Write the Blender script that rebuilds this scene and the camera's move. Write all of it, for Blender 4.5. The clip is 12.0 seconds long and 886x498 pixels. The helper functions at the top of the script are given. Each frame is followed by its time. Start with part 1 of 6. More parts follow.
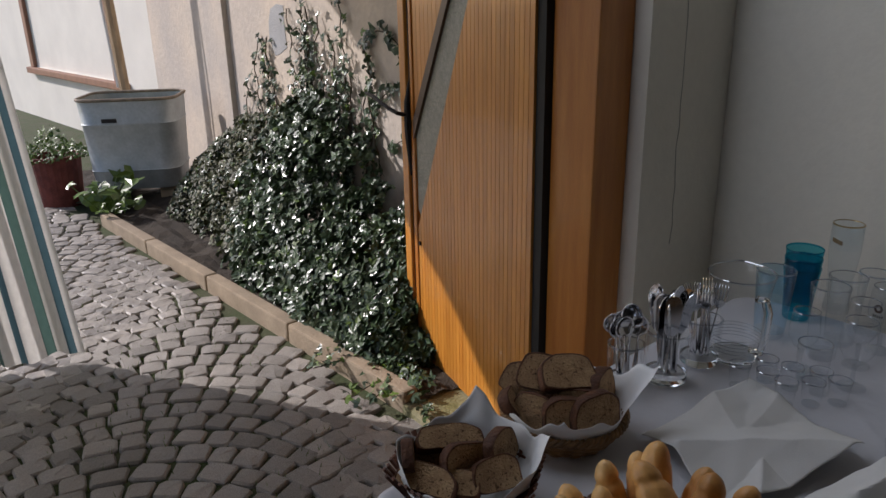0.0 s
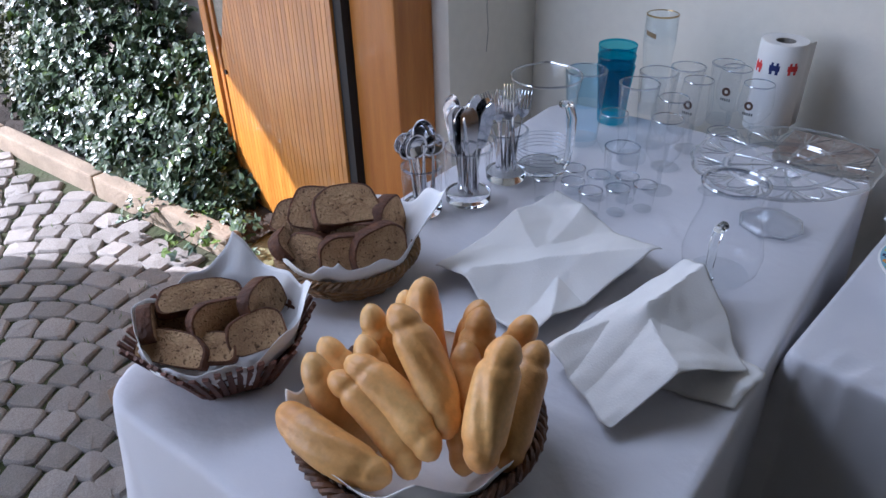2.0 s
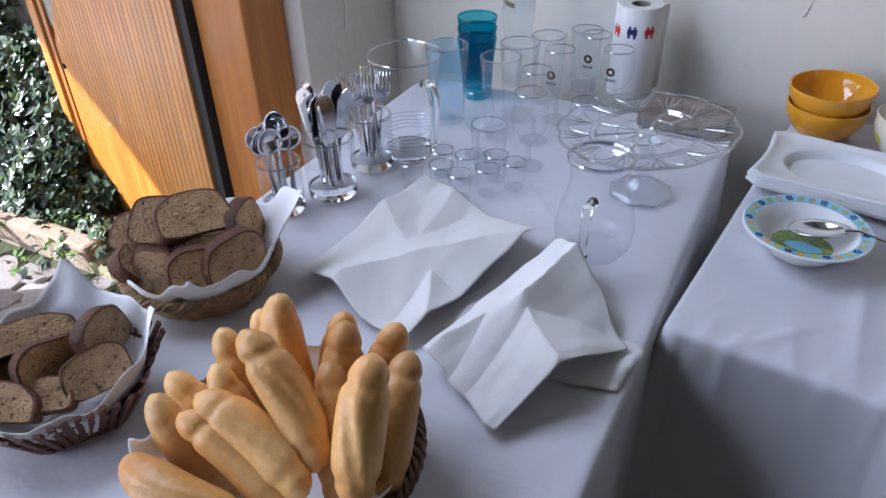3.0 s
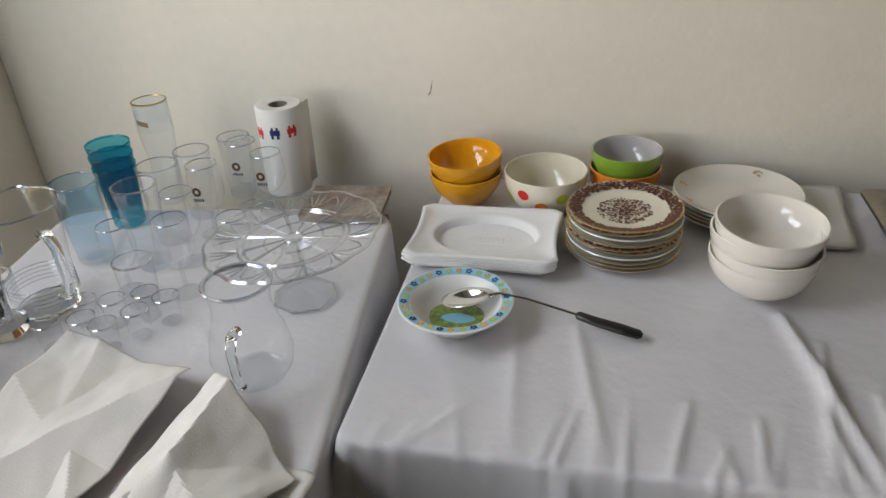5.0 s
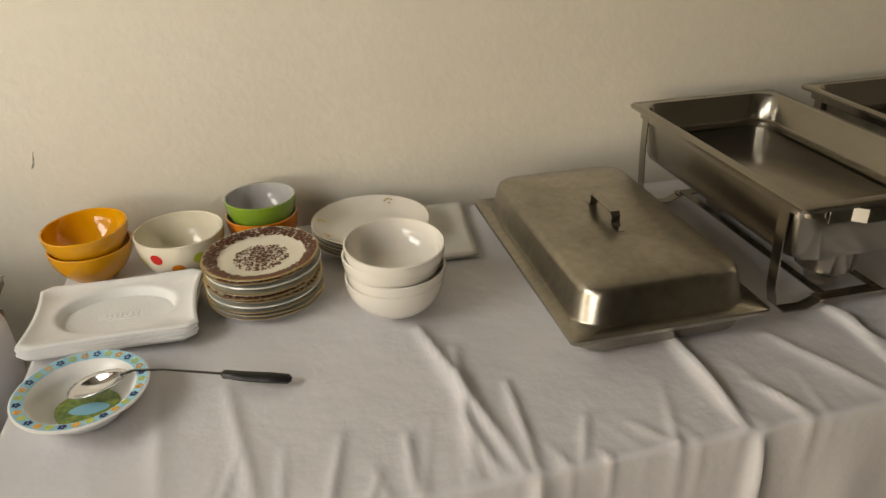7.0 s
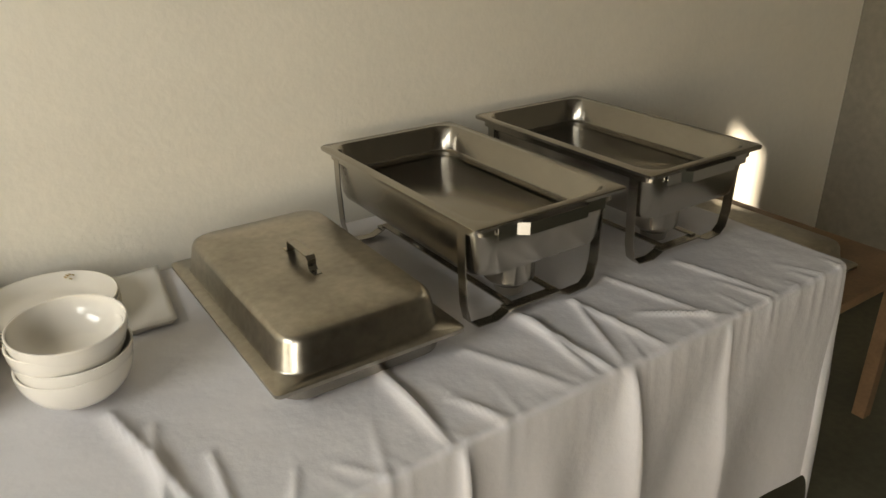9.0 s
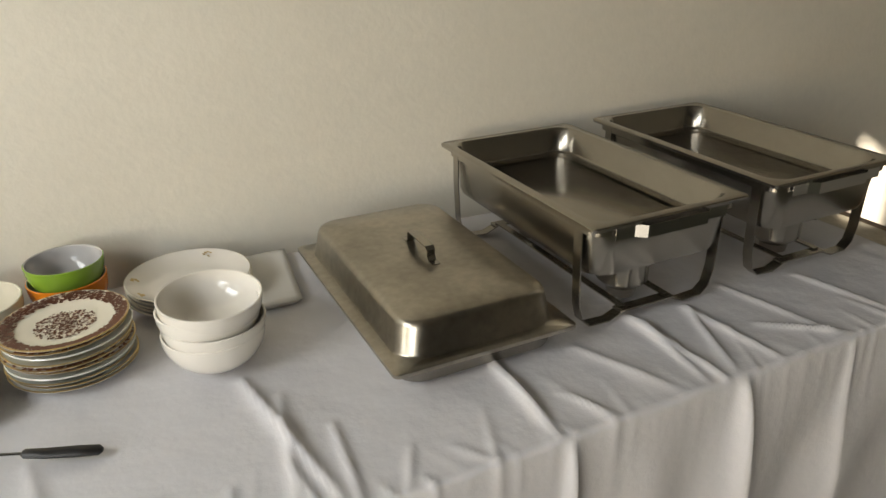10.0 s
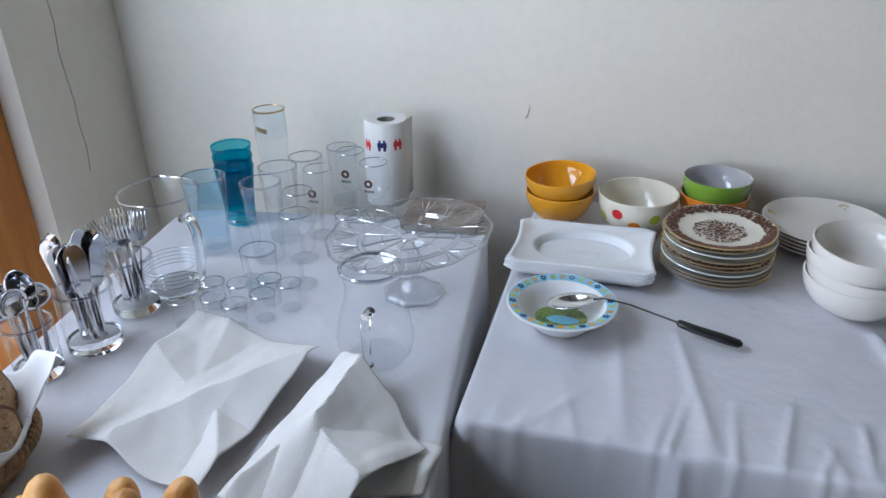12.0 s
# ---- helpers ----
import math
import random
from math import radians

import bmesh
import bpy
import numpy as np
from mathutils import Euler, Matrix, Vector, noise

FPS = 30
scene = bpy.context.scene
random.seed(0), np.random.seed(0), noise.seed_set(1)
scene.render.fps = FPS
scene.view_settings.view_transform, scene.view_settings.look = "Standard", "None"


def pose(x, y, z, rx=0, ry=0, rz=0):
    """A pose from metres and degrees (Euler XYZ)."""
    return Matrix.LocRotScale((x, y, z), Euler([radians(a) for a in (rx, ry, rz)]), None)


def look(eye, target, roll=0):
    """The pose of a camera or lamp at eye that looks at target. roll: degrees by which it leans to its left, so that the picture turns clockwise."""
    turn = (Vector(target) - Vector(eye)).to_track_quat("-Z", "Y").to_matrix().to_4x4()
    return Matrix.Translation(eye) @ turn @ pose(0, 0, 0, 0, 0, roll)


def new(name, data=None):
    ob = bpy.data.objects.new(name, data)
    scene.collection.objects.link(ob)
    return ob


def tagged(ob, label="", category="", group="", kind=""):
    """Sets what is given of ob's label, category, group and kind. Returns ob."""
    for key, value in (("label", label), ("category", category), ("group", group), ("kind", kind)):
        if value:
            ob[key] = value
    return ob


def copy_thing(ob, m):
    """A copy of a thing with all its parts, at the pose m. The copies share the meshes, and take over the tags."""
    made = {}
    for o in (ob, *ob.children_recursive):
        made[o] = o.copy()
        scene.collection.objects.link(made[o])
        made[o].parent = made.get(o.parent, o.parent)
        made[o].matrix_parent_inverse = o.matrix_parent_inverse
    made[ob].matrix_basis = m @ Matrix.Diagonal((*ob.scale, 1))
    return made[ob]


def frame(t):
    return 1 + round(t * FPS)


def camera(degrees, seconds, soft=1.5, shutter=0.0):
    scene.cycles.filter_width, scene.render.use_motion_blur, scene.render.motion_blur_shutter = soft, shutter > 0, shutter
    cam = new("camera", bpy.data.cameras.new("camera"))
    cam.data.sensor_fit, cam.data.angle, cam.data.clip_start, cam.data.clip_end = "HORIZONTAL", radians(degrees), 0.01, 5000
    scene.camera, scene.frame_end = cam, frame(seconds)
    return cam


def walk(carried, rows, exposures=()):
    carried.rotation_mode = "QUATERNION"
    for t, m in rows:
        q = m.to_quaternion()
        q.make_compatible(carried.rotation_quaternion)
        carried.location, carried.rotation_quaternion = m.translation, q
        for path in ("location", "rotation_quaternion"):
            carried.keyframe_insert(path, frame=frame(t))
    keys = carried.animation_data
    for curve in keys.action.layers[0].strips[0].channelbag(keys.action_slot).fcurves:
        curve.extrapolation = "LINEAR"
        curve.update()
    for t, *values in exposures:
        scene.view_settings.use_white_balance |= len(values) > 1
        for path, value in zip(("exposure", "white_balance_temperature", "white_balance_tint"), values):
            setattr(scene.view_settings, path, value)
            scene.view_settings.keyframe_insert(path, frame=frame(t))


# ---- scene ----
cam = camera(62.2, 12.0)
PATH = [
    (0, (1.227, -2.002, 1.534), (-0.323, -0.921, 0.88), -1.2),
    (0.5, (1.253, -1.921, 1.507), (-0.204, -0.811, 0.704), -1.2),
    (1, (1.266, -1.853, 1.481), (-0.151, -0.787, 0.555), -1.3),
    (1.5, (1.265, -1.8, 1.457), (-0.081, -0.706, 0.463), -2.1),
    (2, (1.199, -1.757, 1.44), (0.017, -0.554, 0.365), -1.7),
    (2.5, (1.154, -1.727, 1.421), (0.141, -0.42, 0.296), -1.1),
    (3, (1.18, -1.671, 1.43), (0.247, -0.322, 0.286), -1.7),
    (3.5, (1.22, -1.615, 1.449), (0.455, -0.12, 0.363), -1.7),
    (3.7, (1.235, -1.601, 1.449), (0.527, -0.055, 0.396), -1.8),
    (5.3, (1.322, -1.532, 1.474), (1.038, 0.171, 0.466), -3.3),
    (5.5, (1.329, -1.535, 1.464), (1.122, 0.189, 0.473), -3.2),
    (6, (1.365, -1.533, 1.465), (1.357, 0.215, 0.492), -2.7),
    (6.5, (1.402, -1.529, 1.454), (1.618, 0.22, 0.509), -1.9),
    (7, (1.432, -1.524, 1.457), (1.827, 0.199, 0.522), -1.6),
    (7.5, (1.472, -1.531, 1.455), (2.055, 0.147, 0.536), -2.1),
    (7.7, (1.483, -1.532, 1.455), (2.164, 0.112, 0.543), -1.7),
    (9.3, (1.54, -1.555, 1.451), (2.56, -0.05, 0.618), -0.9),
    (9.5, (1.532, -1.558, 1.449), (2.508, -0.02, 0.622), -1.3),
    (10, (1.483, -1.568, 1.457), (2.27, 0.072, 0.625), -1.0),
    (10.5, (1.429, -1.582, 1.458), (1.947, 0.156, 0.615), -0.7),
    (11, (1.335, -1.602, 1.45), (1.567, 0.19, 0.592), -0.1),
    (11.5, (1.251, -1.642, 1.457), (1.172, 0.146, 0.563), -0.1),
    (12, (1.199, -1.671, 1.452), (0.727, 0.046, 0.542), -1.1),
]
EXPOSURES = [(0.0, -0.3, 6000, 19), (0.5, 0.15, 5700, 20), (1.0, 0.6, 5500, 20), (1.5, 0.95, 5250, 21), (2.5, 1.35, 5200, 23), (3.5, 1.55, 5600, 20), (5.5, 1.5, 7000, 14), (7.5, 1.72, 8200, 14), (9.5, 1.9, 7300, 11), (10.5, 1.9, 6800, 13), (12.0, 1.65, 5450, 15)]
walk(cam, [(t, look(e, g, r)) for t, e, g, r in PATH], EXPOSURES)
scene.cycles.transparent_max_bounces = 32


# ---------- light ----------
SUN_TRAVEL = Vector((0.84, 0.54, -0.577)).normalized()
world = bpy.data.worlds.new("world")
scene.world = world
world.use_nodes = True
wn = world.node_tree
sky = wn.nodes.new("ShaderNodeTexSky")
sky.sky_type, sky.sun_disc = "NISHITA", False
sky.sun_elevation = radians(30)
sky.sun_rotation = math.atan2(-SUN_TRAVEL.x, -SUN_TRAVEL.y)
wn.links.new(sky.outputs[0], wn.nodes["Background"].inputs[0])
wn.nodes["Background"].inputs[1].default_value = 0.15
sun = new("sun", bpy.data.lights.new("sun", "SUN"))
sun.data.energy, sun.data.angle, sun.data.color = 5.0, radians(0.6), (1.0, 0.93, 0.82)
sun.matrix_world = look((0, 0, 0), SUN_TRAVEL)

# light of the bright yard entering by the southern half of the wide doorway
door_light = new("door_light", bpy.data.lights.new("door_light", "AREA"))
door_light.data.shape, door_light.data.size, door_light.data.size_y = "RECTANGLE", 0.9, 1.8
door_light.data.energy, door_light.data.color = 6.0, (0.82, 0.92, 1.0)
door_light.matrix_world = look((-0.30, -3.0, 1.40), (1.0, -2.35, 1.25))
# sky light entering by the top of the doorway, over the bread table
sky_light = new("sky_light", bpy.data.lights.new("sky_light", "AREA"))
sky_light.data.shape, sky_light.data.size, sky_light.data.size_y = "RECTANGLE", 1.15, 0.68
sky_light.data.energy, sky_light.data.color = 7.0, (0.84, 0.93, 1.0)
sky_light.matrix_world = look((-0.11, -1.12, 2.06), (1.0, -1.0, 2.02))


# ---------- materials ----------
def mat(name, color, rough=0.6, metal=0.0, var=0.12, scale=12.0, fine=120.0, bump=0.15, bscale=None, spec=0.5, coat=0.0, color2=None, stretch=(1, 1, 1), sss=0.0, island=0.0):
    m = bpy.data.materials.new(name)
    m.use_nodes = True
    t = m.node_tree
    b = t.nodes["Principled BSDF"]
    n, l = t.nodes.new, t.links.new
    co = n("ShaderNodeTexCoord")
    mp = n("ShaderNodeMapping")
    mp.inputs["Scale"].default_value = stretch
    l(co.outputs["Object"], mp.inputs[0])
    n1 = n("ShaderNodeTexNoise"); n1.inputs["Scale"].default_value = scale; n1.inputs["Detail"].default_value = 5
    n2 = n("ShaderNodeTexNoise"); n2.inputs["Scale"].default_value = fine; n2.inputs["Detail"].default_value = 3
    l(mp.outputs[0], n1.inputs["Vector"]); l(mp.outputs[0], n2.inputs["Vector"])
    r = n("ShaderNodeValToRGB")
    c2 = color2 or tuple(c * (1 - 2.2 * var) for c in color)
    r.color_ramp.elements[0].color = (*c2, 1)
    r.color_ramp.elements[0].position = 0.3
    r.color_ramp.elements[1].color = (*color, 1)
    r.color_ramp.elements[1].position = 0.7
    l(n1.outputs["Fac"], r.inputs[0])
    mx = n("ShaderNodeMix"); mx.data_type = "RGBA"; mx.blend_type = "MULTIPLY"; mx.inputs[0].default_value = min(1, var * 2.5)
    l(r.outputs[0], mx.inputs[6]); l(n2.outputs["Fac"], mx.inputs[7])
    gain = n("ShaderNodeMix"); gain.data_type = "RGBA"; gain.blend_type = "MULTIPLY"; gain.inputs[0].default_value = 1.0
    k = 1 + 0.5 * min(1, var * 2.5)
    gain.inputs[7].default_value = (k, k, k, 1)
    l(mx.outputs[2], gain.inputs[6])
    out = gain.outputs[2]
    if island:
        g = n("ShaderNodeNewGeometry"); o = n("ShaderNodeObjectInfo")
        add = n("ShaderNodeMath"); add.operation = "ADD"
        l(g.outputs["Random Per Island"], add.inputs[0]); l(o.outputs["Random"], add.inputs[1])
        fr = n("ShaderNodeMath"); fr.operation = "FRACT"; l(add.outputs[0], fr.inputs[0])
        mr = n("ShaderNodeMapRange"); mr.inputs[3].default_value = 1 - island; mr.inputs[4].default_value = 1 + island
        l(fr.outputs[0], mr.inputs[0])
        hs = n("ShaderNodeHueSaturation"); l(out, hs.inputs["Color"]); l(mr.outputs[0], hs.inputs["Value"])
        out = hs.outputs[0]
    l(out, b.inputs["Base Color"])
    b.inputs["Roughness"].default_value = rough
    b.inputs["Metallic"].default_value = metal
    b.inputs["Specular IOR Level"].default_value = spec
    b.inputs["Coat Weight"].default_value = coat
    if sss:
        b.inputs["Subsurface Weight"].default_value = sss
        b.inputs["Subsurface Radius"].default_value = (0.01, 0.006, 0.004)
    if bump:
        bp = n("ShaderNodeBump"); bp.inputs["Strength"].default_value = bump; bp.inputs["Distance"].default_value = 0.01
        nb = n("ShaderNodeTexNoise"); nb.inputs["Scale"].default_value = bscale or fine; nb.inputs["Detail"].default_value = 6
        l(mp.outputs[0], nb.inputs["Vector"]); l(nb.outputs["Fac"], bp.inputs["Height"]); l(bp.outputs[0], b.inputs["Normal"])
    return m


def thin_glass(name, tint=(0.97, 0.98, 0.98), gloss=0.0, rough=0.02, ior=1.5):
    m = bpy.data.materials.new(name)
    m.use_nodes = True
    t = m.node_tree
    t.nodes.remove(t.nodes["Principled BSDF"])
    n, l = t.nodes.new, t.links.new
    tr = n("ShaderNodeBsdfTransparent"); tr.inputs[0].default_value = (*tint, 1)
    gl = n("ShaderNodeBsdfGlossy"); gl.inputs["Roughness"].default_value = rough
    lw = n("ShaderNodeLayerWeight"); lw.inputs[0].default_value = 0.5
    pw = n("ShaderNodeMath"); pw.operation = "POWER"; pw.inputs[1].default_value = 4.5
    l(lw.outputs["Facing"], pw.inputs[0])
    fr = n("ShaderNodeMapRange"); fr.inputs[3].default_value = ((ior - 1) / (ior + 1)) ** 2 * 0.8 + gloss; fr.inputs[4].default_value = 0.65
    l(pw.outputs[0], fr.inputs[0])
    mx = n("ShaderNodeMixShader")
    l(fr.outputs[0], mx.inputs[0]); l(tr.outputs[0], mx.inputs[1]); l(gl.outputs[0], mx.inputs[2])
    l(mx.outputs[0], t.nodes["Material Output"].inputs[0])
    return m


def solid_glass(name, color=(0.97, 0.99, 0.99), rough=0.0):
    m = bpy.data.materials.new(name)
    m.use_nodes = True
    b = m.node_tree.nodes["Principled BSDF"]
    b.inputs["Base Color"].default_value = (*color, 1)
    b.inputs["Transmission Weight"].default_value = 1.0
    b.inputs["Roughness"].default_value = rough
    b.inputs["IOR"].default_value = 1.45
    return m


PLASTER = mat("plaster", (0.82, 0.775, 0.675), 0.9, var=0.035, scale=2.2, fine=35, bump=0.12, bscale=75, spec=0.25)
PLASTER_OUT = mat("weathered_plaster", (0.66, 0.56, 0.45), 0.95, var=0.10, scale=1.6, fine=26, bump=0.5, bscale=30, color2=(0.50, 0.45, 0.40), spec=0.2)
PLASTER_PATCH = mat("grey_mortar", (0.42, 0.42, 0.42), 0.95, var=0.08, scale=7, bump=0.4)
PAINT_WHITE = mat("house_paint", (0.88, 0.84, 0.75), 0.9, var=0.05, scale=2, bump=0.3)
# colour of the unseen ceiling, darkened so less light bounces down
CEIL = mat("dimmed_ceiling", (0.28, 0.25, 0.21), 0.95, var=0.04, scale=2, bump=0.2)
# end and south wall colour darkened to cut bounce and dim reflections
PLASTER_DIMMED = mat("dimmed_plaster", (0.26, 0.235, 0.19), 0.9, var=0.12, scale=2.2, fine=35, bump=0.22, bscale=160, spec=0.25)
FLOOR = mat("concrete_floor", (0.12, 0.115, 0.075), 0.6, var=0.18, scale=3, fine=40, bump=0.2)
CLOTH = mat("white_cotton", (0.69, 0.68, 0.70), 0.85, var=0.02, scale=4, fine=500, bump=0.16, bscale=34, spec=0.2)
PAPER = mat("tissue_paper", (0.77, 0.75, 0.71), 0.9, var=0.02, scale=8, fine=300, bump=0.12, bscale=400, spec=0.15)
LINER = mat("white_napkin", (0.86, 0.85, 0.83), 0.9, var=0.02, scale=8, fine=300, bump=0.08, bscale=400, spec=0.15)
WOOD = mat("varnished_pine", (0.66, 0.285, 0.045), 0.32, var=0.09, scale=5, fine=60, bump=0.12, stretch=(8, 8, 0.6), coat=0.25, color2=(0.52, 0.195, 0.024), island=0.10)
WOOD_STILE = mat("varnished_stile", (0.56, 0.22, 0.034), 0.35, var=0.09, scale=5, fine=60, bump=0.12, stretch=(6, 6, 0.6), coat=0.2, color2=(0.42, 0.135, 0.016))
WOOD_DARK = mat("dark_trim_wood", (0.10, 0.042, 0.016), 0.4, var=0.2, scale=8, bump=0.1, stretch=(4, 4, 1))
BLACK = mat("black_rubber", (0.012, 0.011, 0.010), 0.7, var=0.1, bump=0.05)
IRON = mat("black_iron", (0.02, 0.018, 0.02), 0.4, metal=0.6, var=0.15, scale=40, bump=0.15)
TABLE_WOOD = mat("table_wood", (0.25, 0.15, 0.08), 0.6, var=0.15, scale=8, bump=0.1)
STEEL = mat("brushed_steel", (0.43, 0.40, 0.35), 0.23, metal=1.0, var=0.05, scale=9, fine=90, bump=0.02, bscale=60)
STEEL_DULL = mat("scuffed_steel", (0.50, 0.46, 0.385), 0.30, metal=1.0, var=0.16, scale=7, fine=60, bump=0.015, bscale=40)
CHROME = mat("polished_steel", (0.72, 0.72, 0.74), 0.10, metal=1.0, var=0.02, bump=0)
STONE = mat("granite_sett", (0.44, 0.40, 0.35), 0.5, var=0.18, scale=22, fine=190, bump=0.55, bscale=60, island=0.28, color2=(0.27, 0.245, 0.22))
JOINT = mat("mossy_joint_soil", (0.085, 0.085, 0.045), 0.95, var=0.2, scale=5, fine=70, bump=0.8, color2=(0.05, 0.075, 0.02))
KERB = mat("concrete_kerb", (0.42, 0.33, 0.23), 0.9, var=0.12, scale=8, fine=80, bump=0.5, bscale=90)
SLAB = mat("mossy_slab", (0.32, 0.29, 0.18), 0.95, var=0.15, scale=9, fine=80, bump=0.7, color2=(0.20, 0.19, 0.07))
SOIL = mat("bed_soil", (0.06, 0.045, 0.03), 0.95, var=0.2, scale=12, bump=0.9)
IVY = mat("ivy_leaf", (0.075, 0.115, 0.052), 0.30, var=0.15, scale=9, fine=90, bump=0.05, spec=0.6, island=0.45, color2=(0.042, 0.072, 0.034))
IVY_LIGHT = mat("young_leaf", (0.13, 0.21, 0.03), 0.4, var=0.15, scale=9, bump=0.05, island=0.4)
DRYLEAF = mat("dull_leaf", (0.10, 0.105, 0.035), 0.6, var=0.2, scale=9, bump=0.05, island=0.45)
STEM = mat("ivy_stem", (0.10, 0.07, 0.04), 0.8, var=0.2, bump=0.3)
ZINC = mat("galvanised_zinc", (0.50, 0.54, 0.56), 0.45, metal=0.35, var=0.12, scale=7, fine=50, bump=0.08, color2=(0.38, 0.42, 0.44))
RUST = mat("rusty_rim", (0.36, 0.29, 0.21), 0.8, metal=0.2, var=0.2, scale=20, bump=0.3)
ALGAE = mat("duckweed_water", (0.22, 0.21, 0.06), 0.6, var=0.2, scale=30, bump=0.5)
TERRA = mat("red_clay", (0.20, 0.055, 0.045), 0.85, var=0.2, scale=14, bump=0.4)
BROWN_FRAME = mat("brown_frame", (0.34, 0.17, 0.10), 0.6, var=0.12, scale=9, bump=0.1)
PALE_WOOD = mat("pale_timber", (0.55, 0.40, 0.24), 0.8, var=0.15, scale=9, bump=0.2, stretch=(5, 5, 0.6))
GREENPOLE = mat("green_pole", (0.015, 0.045, 0.035), 0.5, var=0.1, bump=0.05)
GLASS = thin_glass("drinking_glass", (0.986, 0.99, 0.995), gloss=0.0)
GLASS_RIB = thin_glass("thick_clear_glass", (0.945, 0.955, 0.965), gloss=0.03, rough=0.03)
GLASS_SOLID = solid_glass("thick_glass")
GLASS_BLUE = thin_glass("blue_tinted_glass", (0.80, 0.915, 0.985))
BLUE_PLASTIC = thin_glass("teal_plastic", (0.16, 0.66, 0.78), ior=1.5, rough=0.06)
ICE = mat("rippled_pane", (0.34, 0.33, 0.27), 0.25, var=0.12, scale=60, bump=0.5, bscale=120)
GOLD = mat("gilt_line", (0.52, 0.38, 0.17), 0.3, metal=1, var=0.05, bump=0)


def ceramic(name, color, var=0.015):
    return mat(name, color, 0.08, var=var, scale=5, fine=60, bump=0.0, coat=0.3)


C_YELLOW, C_CREAM, C_GREEN, C_ORANGE = ceramic("yellow_glaze", (0.80, 0.36, 0.012)), ceramic("cream_glaze", (0.80, 0.74, 0.60)), ceramic("green_glaze", (0.21, 0.36, 0.035)), ceramic("orange_glaze", (0.82, 0.24, 0.02))
C_WHITE, C_LILAC, C_RED, C_LIME = ceramic("white_glaze", (0.82, 0.775, 0.70)), ceramic("lilac_glaze", (0.50, 0.485, 0.475)), ceramic("red_glaze", (0.65, 0.03, 0.03)), ceramic("lime_glaze", (0.50, 0.56, 0.06))
C_BROWN, C_GREYGREEN, C_BLUE = mat("brown_print", (0.17, 0.062, 0.030), 0.5, var=0.1, scale=40, bump=0), ceramic("celadon_glaze", (0.64, 0.64, 0.58)), ceramic("sky_blue_glaze", (0.28, 0.60, 0.76))
FOAM = mat("white_foam", (0.84, 0.84, 0.83), 0.55, var=0.015, scale=20, bump=0.05, bscale=500)
MELAMINE = mat("white_melamine", (0.84, 0.83, 0.80), 0.3, var=0.015, bump=0)
BLACK_PLASTIC = mat("black_plastic", (0.014, 0.013, 0.013), 0.4, var=0.1, bump=0.05)
DARKBLUE = mat("navy_print", (0.02, 0.03, 0.14), 0.8, var=0.1, bump=0)
REDPRINT = mat("red_print", (0.72, 0.05, 0.04), 0.8, var=0.1, bump=0)
CARD = mat("grey_cardboard", (0.30, 0.27, 0.23), 0.9, var=0.1, bump=0.1)
CRUST = mat("dark_bread_crust", (0.16, 0.058, 0.018), 0.7, var=0.25, scale=40, fine=200, bump=0.5, bscale=120, color2=(0.07, 0.024, 0.010))
WICKER = mat("brown_wicker", (0.17, 0.07, 0.028), 0.5, var=0.25, scale=40, bump=0.3, island=0.3)
WICKER_PALE = mat("tan_wicker", (0.34, 0.19, 0.075), 0.55, var=0.2, scale=40, bump=0.3, island=0.25)
SLATWOOD = mat("dark_slat_wood", (0.165, 0.058, 0.030), 0.5, var=0.2, scale=30, bump=0.2, island=0.25)
STAIN = mat("graphite_smudge", (0.42, 0.40, 0.36), 0.9, var=0.1, bump=0)


def bread_crumb(name):
    """Brown crumb with irregular holes of two sizes."""
    m = mat(name, (0.47, 0.305, 0.155), 0.9, var=0.15, scale=50, fine=400, bump=0.6, bscale=220, color2=(0.30, 0.17, 0.08), island=0.25)
    t = m.node_tree
    n, l = t.nodes.new, t.links.new
    b = t.nodes["Principled BSDF"]
    src = b.inputs["Base Color"].links[0].from_socket
    co = n("ShaderNodeTexCoord")
    wob = n("ShaderNodeTexNoise"); wob.inputs["Scale"].default_value = 45
    l(co.outputs["Object"], wob.inputs["Vector"])
    wv = n("ShaderNodeMix"); wv.data_type = "RGBA"; wv.blend_type = "LINEAR_LIGHT"; wv.inputs[0].default_value = 0.02
    l(co.outputs["Object"], wv.inputs[6]); l(wob.outputs["Color"], wv.inputs[7])
    for sc, p0, p1 in ((70, 0.10, 0.24), (190, 0.14, 0.30)):
        v = n("ShaderNodeTexVoronoi"); v.inputs["Scale"].default_value = sc; v.inputs["Randomness"].default_value = 1.0
        l(wv.outputs[2], v.inputs["Vector"])
        r = n("ShaderNodeValToRGB")
        r.color_ramp.elements[0].position, r.color_ramp.elements[0].color = p0, (0.30, 0.25, 0.2, 1)
        r.color_ramp.elements[1].position, r.color_ramp.elements[1].color = p1, (1, 1, 1, 1)
        l(v.outputs["Distance"], r.inputs[0])
        mx = n("ShaderNodeMix"); mx.data_type = "RGBA"; mx.blend_type = "MULTIPLY"; mx.inputs[0].default_value = 1
        l(src, mx.inputs[6]); l(r.outputs[0], mx.inputs[7])
        src = mx.outputs[2]
    l(src, b.inputs["Base Color"])
    return m


CRUMB = bread_crumb("bread_crumb")


def roll_crust(name):
    """Golden roll crust, browner in patches."""
    m = mat(name, (0.85, 0.53, 0.19), 0.42, var=0.12, scale=7, fine=150, bump=0.14, bscale=90, color2=(0.58, 0.23, 0.04), sss=0.0, island=0.16)
    return m


ROLL = roll_crust("golden_crust")


